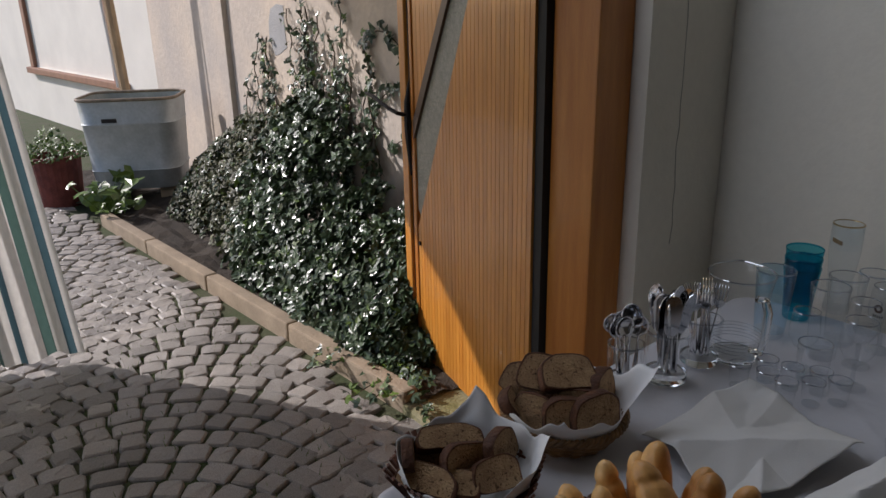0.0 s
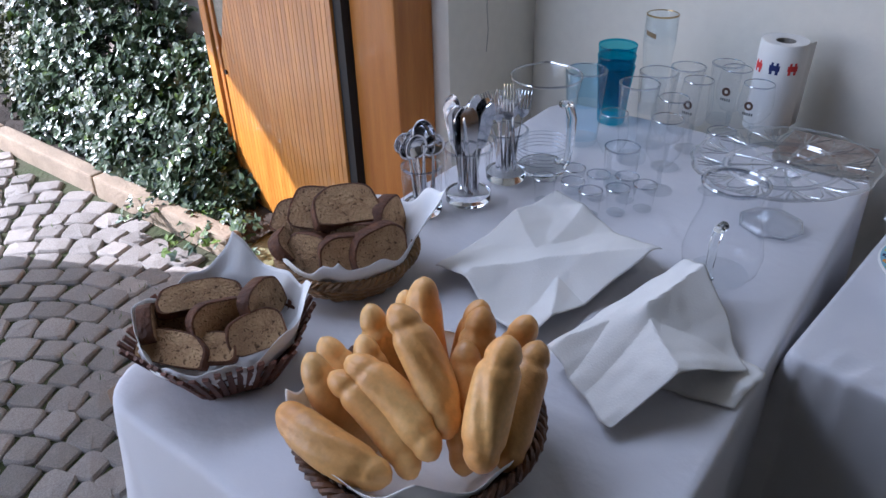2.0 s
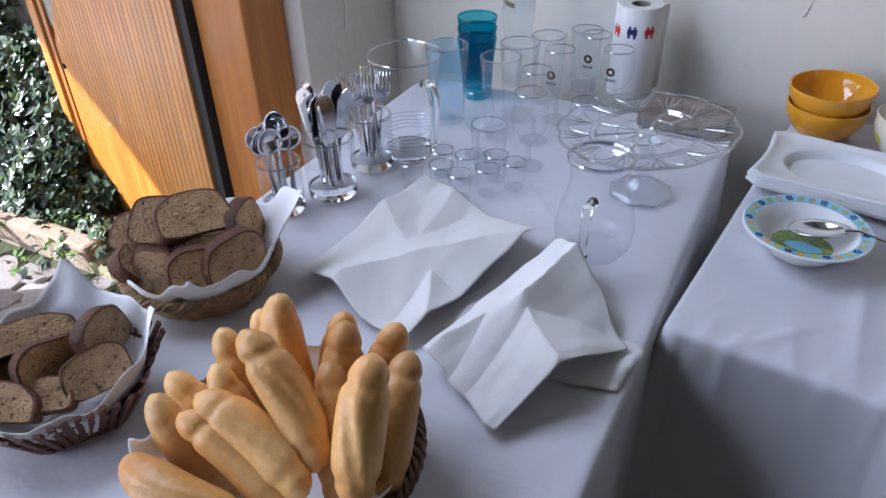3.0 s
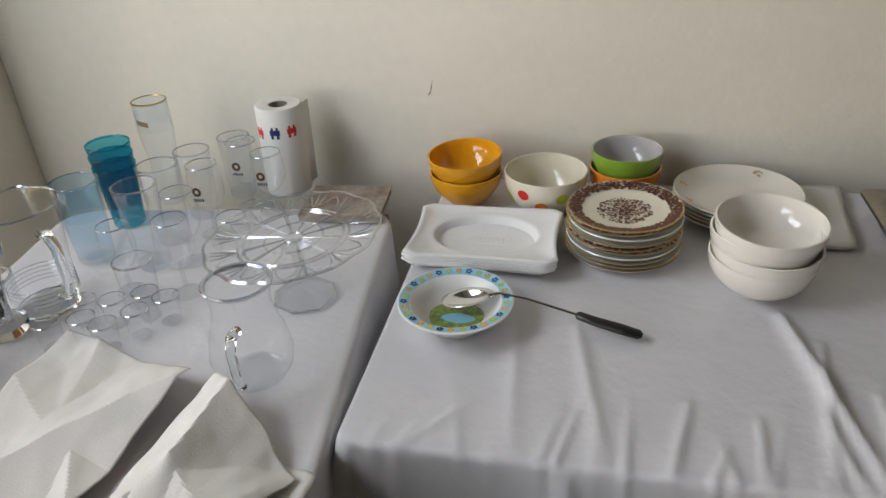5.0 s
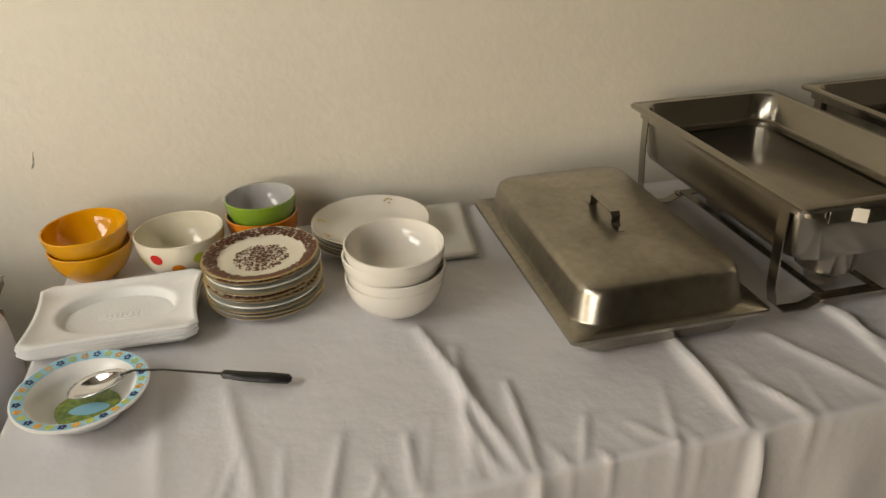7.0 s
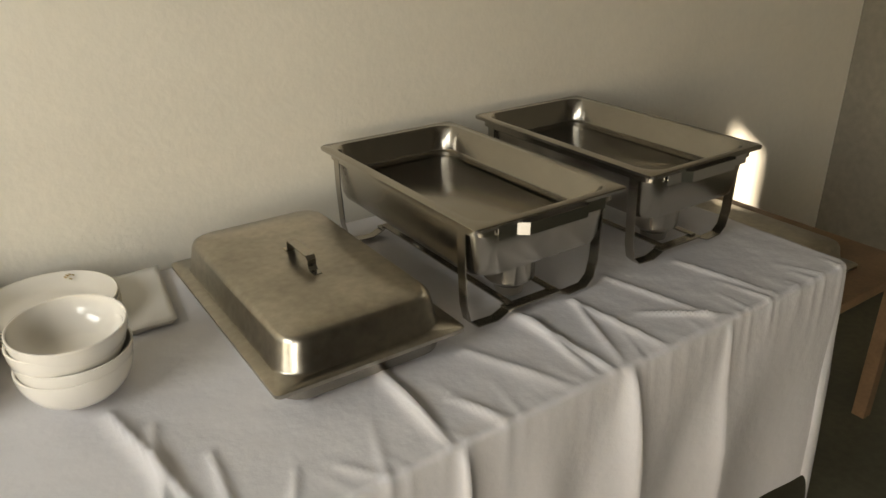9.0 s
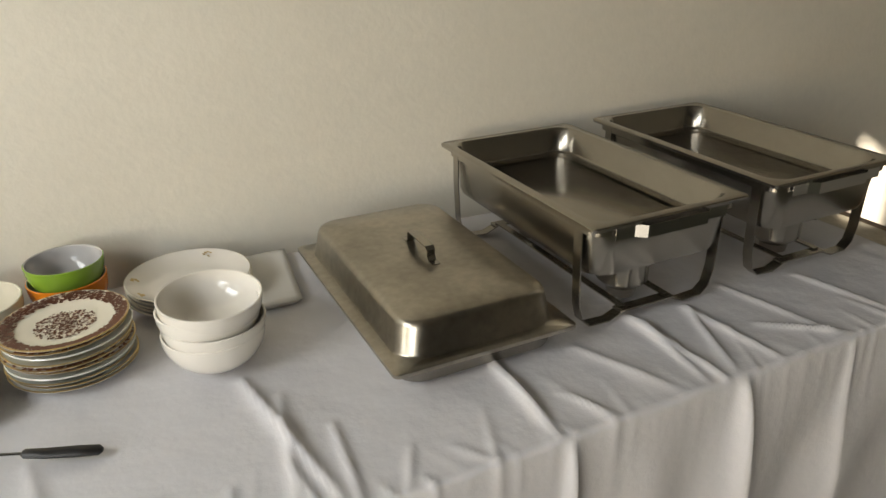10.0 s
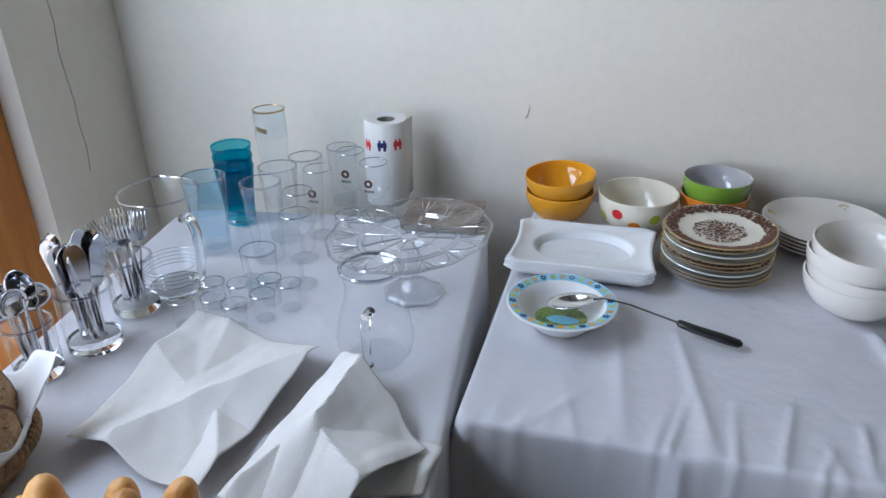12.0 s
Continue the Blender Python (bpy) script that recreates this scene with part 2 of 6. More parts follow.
def stripes(name, bands):
    """Woven fabric with vertical stripes across local x (0..1 over 0.3 m)."""
    m = bpy.data.materials.new(name)
    m.use_nodes = True
    t = m.node_tree
    n, l = t.nodes.new, t.links.new
    b = t.nodes["Principled BSDF"]
    b.inputs["Roughness"].default_value = 0.9
    uv = n("ShaderNodeUVMap")
    sp = n("ShaderNodeSeparateXYZ"); l(uv.outputs[0], sp.inputs[0])
    fr = n("ShaderNodeMath"); fr.operation = "FRACT"; l(sp.outputs[0], fr.inputs[0])
    r = n("ShaderNodeValToRGB"); r.color_ramp.interpolation = "CONSTANT"
    e = r.color_ramp.elements
    e[0].position, e[0].color = bands[0][0], (*bands[0][1], 1)
    e[1].position, e[1].color = bands[1][0], (*bands[1][1], 1)
    for p, c in bands[2:]:
        x = e.new(p); x.color = (*c, 1)
    l(fr.outputs[0], r.inputs[0])
    ns = n("ShaderNodeTexNoise"); ns.inputs["Scale"].default_value = 60
    mx = n("ShaderNodeMix"); mx.data_type = "RGBA"; mx.blend_type = "MULTIPLY"; mx.inputs[0].default_value = 0.25
    l(r.outputs[0], mx.inputs[6]); l(ns.outputs["Fac"], mx.inputs[7])
    l(mx.outputs[2], b.inputs["Base Color"])
    return m


STRIPES = stripes("striped_canvas", [(0.0, (0.80, 0.78, 0.73)), (0.14, (0.09, 0.16, 0.14)), (0.31, (0.80, 0.78, 0.73)), (0.64, (0.08, 0.15, 0.18)), (0.81, (0.80, 0.78, 0.73))])
t = STRIPES.node_tree
trl, mxs = t.nodes.new("ShaderNodeBsdfTranslucent"), t.nodes.new("ShaderNodeMixShader")
mxs.inputs[0].default_value = 0.45
t.links.new(t.nodes["Principled BSDF"].inputs["Base Color"].links[0].from_socket, trl.inputs[0])
t.links.new(t.nodes["Principled BSDF"].outputs[0], mxs.inputs[1])
t.links.new(trl.outputs[0], mxs.inputs[2])
t.links.new(mxs.outputs[0], t.nodes["Material Output"].inputs[0])


# ---------- mesh helpers ----------
def part(name, bm, material, parent=None, label="", smooth=False, m=None, angle=40):
    me = bpy.data.meshes.new(name)
    bmesh.ops.recalc_face_normals(bm, faces=bm.faces)
    bm.to_mesh(me)
    bm.free()
    me.materials.append(material)
    if smooth:
        me.shade_smooth()
        me.set_sharp_from_angle(angle=radians(angle))
    ob = new(name, me)
    if m is not None:
        ob.matrix_basis = m
    if parent:
        ob.parent = parent
    if label:
        tagged(ob, label)
    return ob


def thing(name, label, category, m=None, group="", kind=""):
    e = new(name)
    e.empty_display_size = 0.05
    if m is not None:
        e.matrix_basis = m
    return tagged(e, label, category, group, kind)


def box(bm, a, b, m=None, bevel=0.0):
    """A box from corner a to corner b, moved by m, edges bevelled."""
    tmp = bmesh.new()
    r = bmesh.ops.create_cube(tmp, size=1)
    s = Vector(b) - Vector(a)
    bmesh.ops.transform(tmp, matrix=Matrix.Translation((Vector(a) + Vector(b)) / 2) @ Matrix.Diagonal((*s, 1)), verts=tmp.verts)
    if bevel:
        bmesh.ops.bevel(tmp, geom=tmp.edges[:], offset=bevel, segments=2, affect="EDGES", profile=0.6)
    if m is not None:
        bmesh.ops.transform(tmp, matrix=m, verts=tmp.verts)
    join(bm, tmp)
    return bm


def join(bm, tmp):
    me = bpy.data.meshes.new("tmp")
    tmp.to_mesh(me)
    tmp.free()
    bm.from_mesh(me)
    bpy.data.meshes.remove(me)


def rings(bm, loops, close=True, cap0=False, cap1=False):
    """Skin a list of vertex loops (each the same count)."""
    vs = [[bm.verts.new(p) for p in lp] for lp in loops]
    n = len(vs[0])
    for a, b in zip(vs, vs[1:]):
        for i in range(n if close else n - 1):
            bm.faces.new((a[i], a[(i + 1) % n], b[(i + 1) % n], b[i]))
    if cap0:
        bm.faces.new(vs[0][::-1])
    if cap1:
        bm.faces.new(vs[-1])
    return vs


def lathe(profile, n=40, warp=None, bm=None):
    """Turn a profile of (radius, height) about z; a radius of 0 closes it."""
    bm = bm or bmesh.new()
    loops = []
    for r, z in profile:
        lp = []
        for i in range(n):
            a = 2 * math.pi * i / n
            k = warp(a, r, z) if warp else 1.0
            lp.append((max(r, 1e-5) * k * math.cos(a), max(r, 1e-5) * k * math.sin(a), z))
        loops.append(lp)
    rings(bm, loops)
    bmesh.ops.remove_doubles(bm, verts=bm.verts, dist=2e-5)
    return bm


def sweep(bm, pts, rad, n=8, flat=1.0, up=None):
    """A tube along points, with one radius or one for each point; flat squeezes it."""
    pts = [Vector(p) for p in pts]
    rad = rad if isinstance(rad, (list, tuple)) else [rad] * len(pts)
    loops = []
    side = None
    for i, p in enumerate(pts):
        d = (pts[min(i + 1, len(pts) - 1)] - pts[max(i - 1, 0)]).normalized()
        if side is None:
            ref = Vector(up) if up else (Vector((0, 0, 1)) if abs(d.z) < 0.9 else Vector((1, 0, 0)))
            side = d.cross(ref).normalized()
        side = (side - d * side.dot(d)).normalized()
        nrm = side.cross(d)
        loops.append([p + (side * math.cos(2 * math.pi * k / n) + nrm * math.sin(2 * math.pi * k / n) * flat) * rad[i] for k in range(n)])
    rings(bm, loops, cap0=True, cap1=True)
    return bm


def rrect(w, h, r, z, n=5, cx=0.0, cy=0.0):
    """A rounded rectangle loop at height z."""
    out = []
    for sx, sy, a0 in ((1, 1, 0), (-1, 1, 90), (-1, -1, 180), (1, -1, 270)):
        for k in range(n + 1):
            a = radians(a0 + 90 * k / n)
            out.append((cx + sx * (w / 2 - r) + r * math.cos(a), cy + sy * (h / 2 - r) + r * math.sin(a), z))
    return out


def grid(fn, nu, nv, bm=None):
    """A sheet: fn(u, v) for u, v in 0..1."""
    bm = bm or bmesh.new()
    vs = [[bm.verts.new(fn(i / nu, j / nv)) for j in range(nv + 1)] for i in range(nu + 1)]
    for i in range(nu):
        for j in range(nv):
            bm.faces.new((vs[i][j], vs[i + 1][j], vs[i + 1][j + 1], vs[i][j + 1]))
    return bm


def thick(ob, t, offset=0.0):
    s = ob.modifiers.new("thickness", "SOLIDIFY")
    s.thickness, s.offset = t, offset
    return ob


def prism(poly, y0, y1, bm=None):
    """A polygon in x, z pulled through from y0 to y1."""
    bm = bm or bmesh.new()
    a = [bm.verts.new((x, y0, z)) for x, z in poly]
    b = [bm.verts.new((x, y1, z)) for x, z in poly]
    n = len(poly)
    bm.faces.new(a)
    bm.faces.new(b[::-1])
    for i in range(n):
        bm.faces.new((a[i], b[i], b[(i + 1) % n], a[(i + 1) % n]))
    return bm


def structure(name, bm, material, label, category, smooth=False):
    return tagged(part(name, bm, material, smooth=smooth), label, category, kind="structure")


# ---------- the room ----------
def room():
    bm = bmesh.new()
    box(bm, (-0.40, 0.0, 0), (4.75, 0.3, 3.9))
    structure("wall_north", bm, PLASTER, "off-white rough plastered wall behind the tables", "wall")
    # west wall: pier, lintel and far part round the wide doorway
    bm = bmesh.new()
    box(bm, (-0.345, -0.37, 0), (-0.12, -0.001, 3.9))
    box(bm, (-0.345, -3.6, 2.45), (-0.12, -0.371, 3.19))
    # unseen gap added high up to throw a sun patch on the north wall
    box(bm, (-0.345, -2.55, 3.19), (-0.12, -0.371, 3.61))
    box(bm, (-0.345, -3.6, 3.19), (-0.12, -2.82, 3.61))
    box(bm, (-0.345, -3.6, 3.61), (-0.12, -0.371, 3.9))
    box(bm, (-0.345, -6.0, 0), (-0.12, -3.601, 3.9))
    structure("wall_west", bm, PLASTER, "off-white plastered wall with a wide doorway to the yard", "wall")
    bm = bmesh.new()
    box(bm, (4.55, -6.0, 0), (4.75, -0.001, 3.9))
    structure("wall_east", bm, PLASTER_DIMMED, "off-white plastered end wall, darkened to dim the room", "wall")
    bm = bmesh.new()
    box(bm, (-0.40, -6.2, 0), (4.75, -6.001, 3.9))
    structure("wall_south", bm, PLASTER_DIMMED, "plain unseen plastered wall, darkened to cut bounced light", "wall")
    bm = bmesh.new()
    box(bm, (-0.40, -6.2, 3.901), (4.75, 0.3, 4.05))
    structure("ceiling", bm, CEIL, "plain unseen ceiling, darkened to cut bounced light", "ceiling")
    bm = bmesh.new()
    box(bm, (0.25, -6.0, -0.2), (4.55, -0.001, 0.0))
    structure("floor", bm, FLOOR, "worn grey-green concrete floor", "floor")


room()


# ---------- table cloths ----------
def ridge(p, a, b, w, h):
    """Height of a soft crease along the line from a to b."""
    a, b = Vector(a), Vector(b)
    d = b - a
    t = max(0.0, min(1.0, (p - a).dot(d) / d.length_squared))
    q = (p - a - d * t).length
    return h * math.exp(-(q / (0.8 * w)) ** 1.3) * (0.35 + 0.65 * math.sin(math.pi * min(1, 0.12 + t * 0.88)))


def tablecloth(name, label, m, hw, hh, drops, creases, pleat, seed, step=0.009, round_off=0.03, flare=0.3, puckers=0, pinches=()):
    """A cloth over a table top of half sizes hw, hh; drops: left, right, front, back; puckers gather along the front edge."""
    bm = bmesh.new()
    dl, dr, df, db = drops
    r = 0.006
    nx, ny = int((2 * hw + dl + dr) / step), int((2 * hh + df + db) / step)
    off = Vector((seed * 7.3, seed * 3.1, 0))
    rnd = random.Random(seed)
    tucks = [(-hw + 2 * hw * (k + rnd.uniform(-0.45, 0.45)) / max(1, puckers), rnd.uniform(0.02, 0.16), 0.0012 + 0.0045 * rnd.random() ** 2, rnd.uniform(0.0035, 0.008), rnd.uniform(-0.45, 0.45), rnd.uniform(0.05, 0.35)) for k in range(puckers)]

    def fn(u, v):
        x, y = -hw - dl + u * (2 * hw + dl + dr), -hh - df + v * (2 * hh + df + db)
        qx, qy = max(round_off - hw, min(hw - round_off, x)), max(round_off - hh, min(hh - round_off, y))
        vx, vy = x - qx, y - qy
        d = math.hypot(vx, vy)
        drop = max(0.0, d - round_off)
        if drop > 0:
            vx, vy = vx / d, vy / d
            px, py = qx + vx * round_off, qy + vy * round_off
        else:
            px, py = x, y
        p = Vector((px, py, 0))
        edge = min(hw - abs(px), hh - abs(py))
        z = 0.0022 * noise.noise((p + off) * 5) * min(1, max(0, edge) * 12 + 0.2) + 0.0010 * noise.noise((p + off) * 19) + 0.0016 * max(0.0, 1 - edge / 0.2) * noise.noise(Vector((p.x * 26, p.y * 5, seed)))
        for c in creases:
            z += 1.35 * ridge(Vector((px, py)), *c)
        bulge = 0.0
        if drop > 0 and py < -hh + 0.05:
            for s0, h, w, lean in pinches:
                g = px - s0 - lean * drop
                w2 = w * (1 + drop * (14 if g > 0 else 6))
                bulge += h * math.exp(-(abs(g) / w2) ** 1.3) * (1 - math.exp(-drop / 0.03))
        if puckers and py < -hh + 0.2:
            e = py + hh
            for s0, ln, h, w, sl, run in tucks:
                g = abs(px - s0 - sl * e)
                if drop > 0:
                    w2 = w * (1 + drop * 6)
                    if g < 4 * w2:
                        bulge += 0.7 * h * math.exp(-(g / w2) ** 1.5) * max(0.0, 1 - drop / run)
                elif e < ln and g < 4 * w:
                    z += h * math.exp(-(g / w) ** 1.5) * (1 - e / ln) ** 0.7
        if drop <= 0:
            return (px, py, z)
        k = min(1, drop / 0.3)
        s = px if abs(vy) > abs(vx) else py
        w = pleat * k * (math.sin(s * 17 + 6.6 * noise.noise(Vector((s * 2.5, drop * 1.2, seed)))) * 0.6 + 1.4 * noise.noise(Vector((s * 6, drop * 1.0, seed + 5))))
        corner = 1.414 * min(abs(vx), abs(vy))
        out = r * (1 - math.exp(-drop / r)) + w * (1 - 0.6 * corner) + 0.010 * k + bulge + (flare if px < 0 else 0.04) * corner * drop
        z = z * math.exp(-drop / 0.02) - max(0.0, drop - r * 0.4) * (1 - 0.06 * corner)
        return (px + vx * out, py + vy * out, z)

    grid(fn, nx, ny, bm)
    ob = part(name, bm, CLOTH, smooth=True, m=m, angle=180)
    return tagged(ob, label, "tablecloth")


def table(label, m, w, d, h=0.742):
    t = thing("table", label, "table", m)
    bm = bmesh.new()
    box(bm, (-w / 2, -d / 2, h - 0.028), (w / 2, d / 2, h), bevel=0.004)
    part("tabletop", bm, TABLE_WOOD, t)
    for sx in (-1, 1):
        for sy in (-1, 1):
            bm = bmesh.new()
            x, y = sx * (w / 2 - 0.06), sy * (d / 2 - 0.06)
            box(bm, (x - 0.02, y - 0.02, 0), (x + 0.02, y + 0.02, h - 0.029), bevel=0.003)
            part("leg", bm, TABLE_WOOD, t)


T1 = pose(0.612, -0.876, 0, 0, 0, 6.5)
T2 = pose(2.022, -0.445, 0)
table("plain wooden table under a white cloth", T1, 0.71, 1.27)
table("long plain table under a white cloth beside the wall", T2, 2.03, 0.80)
tablecloth("tablecloth", "white cotton tablecloth with rounded corners over the bread table", T1 @ pose(0, 0, 0.75), 0.362, 0.645, (0.55, 0.35, 0.60, 0.05), [
    ((0.30, -0.02), (0.02, 0.30), 0.004, 0.003), ((-0.34, -0.30), (0.34, -0.32), 0.004, 0.0022), ((0.12, -0.62), (0.11, 0.60), 0.004, 0.0022)], 0.012, 1.0, round_off=0.075, flare=0.12)
CREASES = [
    ((-0.401, -0.053), (-0.335, -0.415), 0.013, 0.011), ((-0.355, -0.121), (-0.400, -0.407), 0.010, 0.006), ((-0.003, -0.190), (-0.012, -0.416), 0.011, 0.013), ((-0.818, -0.10), (-0.795, -0.400), 0.016, 0.0035),
    ((-0.560, -0.28), (-0.590, -0.415), 0.009, 0.004), ((-0.720, -0.12), (-0.670, -0.415), 0.013, 0.0045), ((-0.302, -0.230), (-0.318, -0.415), 0.008, 0.007), ((-0.384, -0.289), (-0.367, -0.415), 0.007, 0.005),
    ((-0.215, -0.33), (-0.255, -0.415), 0.007, 0.004), ((-0.16, -0.36), (-0.12, -0.415), 0.007, 0.003), ((0.05, -0.32), (0.10, -0.415), 0.008, 0.004), ((0.15, -0.22), (0.235, -0.415), 0.012, 0.005),
    ((0.300, -0.170), (0.318, -0.410), 0.009, 0.009), ((0.422, -0.200), (0.445, -0.400), 0.009, 0.008), ((0.426, -0.200), (0.349, -0.405), 0.008, 0.007), ((0.308, -0.183), (0.286, -0.405), 0.008, 0.007),
    ((0.500, -0.310), (0.629, -0.410), 0.008, 0.007), ((0.55, -0.16), (0.60, -0.40), 0.009, 0.006), ((0.729, -0.200), (0.769, -0.400), 0.009, 0.006), ((-0.47, -0.30), (-0.48, -0.415), 0.007, 0.004), ((-0.86, -0.32), (-0.94, -0.415), 0.010, 0.003)]
tablecloth("tablecloth", "creased white cotton tablecloth hanging over the long table", T2 @ pose(0, 0, 0.75), 1.028, 0.415, (0.30, 0.46, 0.57, 0.02), CREASES, 0.013, 2.0, step=0.0062, round_off=0.022, flare=0.30, puckers=48, pinches=((0.004, 0.020, 0.006, 0.02), (0.352, 0.026, 0.010, 0.05), (0.62, 0.010, 0.006, 0.02), (-0.32, 0.014, 0.008, -0.03), (-0.72, 0.012, 0.008, 0.03)))


# ---------- the yard ----------
def yard():
    bm = bmesh.new()
    def fn(u, v):
        return (0.249 - 90 * u ** 3, -40 + 80 * v, -0.019)
    grid(fn, 40, 40, bm)
    structure("ground", bm, JOINT, "mossy sandy joints between the granite setts", "ground")
    bm = bmesh.new()
    box(bm, (-4.22, -0.06, -0.1), (-0.346, 0.25, 2.7))
    box(bm, (-4.40, -0.10, -0.1), (-4.22, 0.25, 2.7))
    box(bm, (-6.6, -0.02, -0.1), (-4.40, 0.25, 2.7))
    structure("garden_wall", bm, PLASTER_OUT, "weathered beige plastered yard wall", "wall")
    random.seed(5)
    bm = bmesh.new()
    for cx, cz, w, h in ((-2.45, 1.62, 0.34, 0.20), (-1.75, 1.45, 0.22, 0.32), (-3.35, 1.35, 0.30, 0.34), (-2.9, 1.2, 0.12, 0.3)):
        poly = [(cx + w * 0.6 * math.cos(a) * random.uniform(0.6, 1.1), cz + h * 0.6 * math.sin(a) * random.uniform(0.6, 1.1)) for a in [k * 0.7 for k in range(9)]]
        prism(poly, -0.0625, -0.055, bm)
    structure("plaster_patch", bm, PLASTER_PATCH, "grey patches where paint has flaked off", "patch")
    # house across the yard, set at an angle
    HOUSE_TURN = 8
    hs = thing("house", "sunlit cream house with a brown-framed window", "house", pose(-6.55, -0.02, 0, 0, 0, HOUSE_TURN))
    for a, b in (((-0.95, 0, -0.1), (0.02, 0.3, 4.5)), ((-4.2, 0, -0.1), (-0.95, 0.3, 0.70)), ((-9, 0, -0.1), (-4.2, 0.3, 4.5)), ((-4.2, 0, 2.2), (-0.95, 0.3, 4.5))):
        part("wall", box(bmesh.new(), a, b), PAINT_WHITE, hs)
    bm = bmesh.new()
    box(bm, (-9.2, -0.3, 4.5), (0.3, 0.6, 4.62))
    part("roof", bm, BROWN_FRAME, hs)
    # white panel puts the window's glare into its colour
    w = part("window", box(bmesh.new(), (-4.2, 0.02, 0.70), (-0.95, 0.04, 2.2)), PAINT_WHITE, hs, "white panel filling the window opening")
    for x in (-1.10, -4.2):
        part("window_frame", box(bmesh.new(), (x, -0.03, 0.70), (x + 0.15, 0.018, 2.2), bevel=0.01), BROWN_FRAME, w)
    part("window_sill", box(bmesh.new(), (-4.25, -0.08, 0.62), (-0.72, 0.0, 0.70), bevel=0.01), BROWN_FRAME, w)


yard()


def kerbs():
    a, b = Vector((-0.93, -0.66, 0)), Vector((-4.45, -1.06, 0))
    n, L = 4, (b - a).length
    ang = math.atan2((b - a).y, (b - a).x)
    for i in range(n):
        bm = bmesh.new()
        box(bm, (i * L / n + 0.006, -0.035, -0.1), ((i + 1) * L / n - 0.006, 0.04, 0.075), Matrix.Translation(a) @ Matrix.Rotation(ang, 4, "Z") @ pose(0, 0, 0, random.uniform(-2, 2), 0, 0), bevel=0.012)
        tagged(part("kerbstone", bm, KERB), "weathered tan concrete kerb edging the ivy bed", "kerb", "kerbs of the ivy bed", "structure")
    bm = bmesh.new()
    grid(lambda u, v: (-0.9 - 5.4 * u, -0.66 - 0.41 * u * 1.5 + v * (0.6 + 0.6 * u) , 0.03 + 0.04 * noise.noise(Vector((u * 30, v * 8, 0)))), 60, 14, bm)
    structure("planting_bed", bm, SOIL, "dark soil of the ivy bed", "soil")
    bm = bmesh.new()
    box(bm, (-1.36, -0.70, -0.06), (-0.36, -0.36, 0.022), bevel=0.012)
    structure("threshold_slab", bm, SLAB, "mossy worn concrete threshold slab under the door", "slab")


kerbs()


def awning():
    e = thing("awning", "green and white striped canvas curtain under an added, unseen sun-blocking roof", "awning", pose(0, 0, 0))
    def strip(name, fn, nu, nv, length):
        bm = grid(fn, nu, nv)
        uv = bm.loops.layers.uv.new("UVMap")
        bm.verts.index_update()
        bm.verts.ensure_lookup_table()
        for f in bm.faces:
            for lp in f.loops:
                i = lp.vert.index
                lp[uv].uv = ((i // (nv + 1)) / nu * length / 0.30, (i % (nv + 1)) / nv)
        return part(name, bm, STRIPES, e, smooth=True)
    # unseen roof of canvas, added to keep sun off the door and tables
    strip("canopy", lambda u, v: (-0.36 - 3.42 * v, -0.05 - 4.3 * u, 2.52 - 0.22 * v + 0.02 * math.sin(u * 40) * v), 60, 8, 4.3)
    # curtain carried on out of view, upward and south, to widen its shadow
    def side(u, v):
        u = 1.6 * u - 0.6
        top, bot = Vector((-2.675 + 0.234 * u, -2.75 + 0.998 * u, 2.30)), Vector((-2.45 + 0.30 * u, -2.75 + 1.13 * u, 0.045))
        p = top.lerp(bot, v)
        k = 0.3 + 0.7 * v
        w = 0.035 * math.sin(u * 26) + 0.02 * math.sin(u * 61 + 1)
        return p + Vector((w * k, -0.4 * w * k, 0))
    strip("side_curtain", side, 140, 24, 3.0)
    # the second pole is unseen, added under the canvas roof
    for x, y in ((-2.62, -2.05), (-3.6, -3.9)):
        bm = bmesh.new()
        sweep(bm, [(x, y, -0.03), (x, y, 2.36)], 0.022, 12)
        part("pole", bm, GREENPOLE, e)


awning()


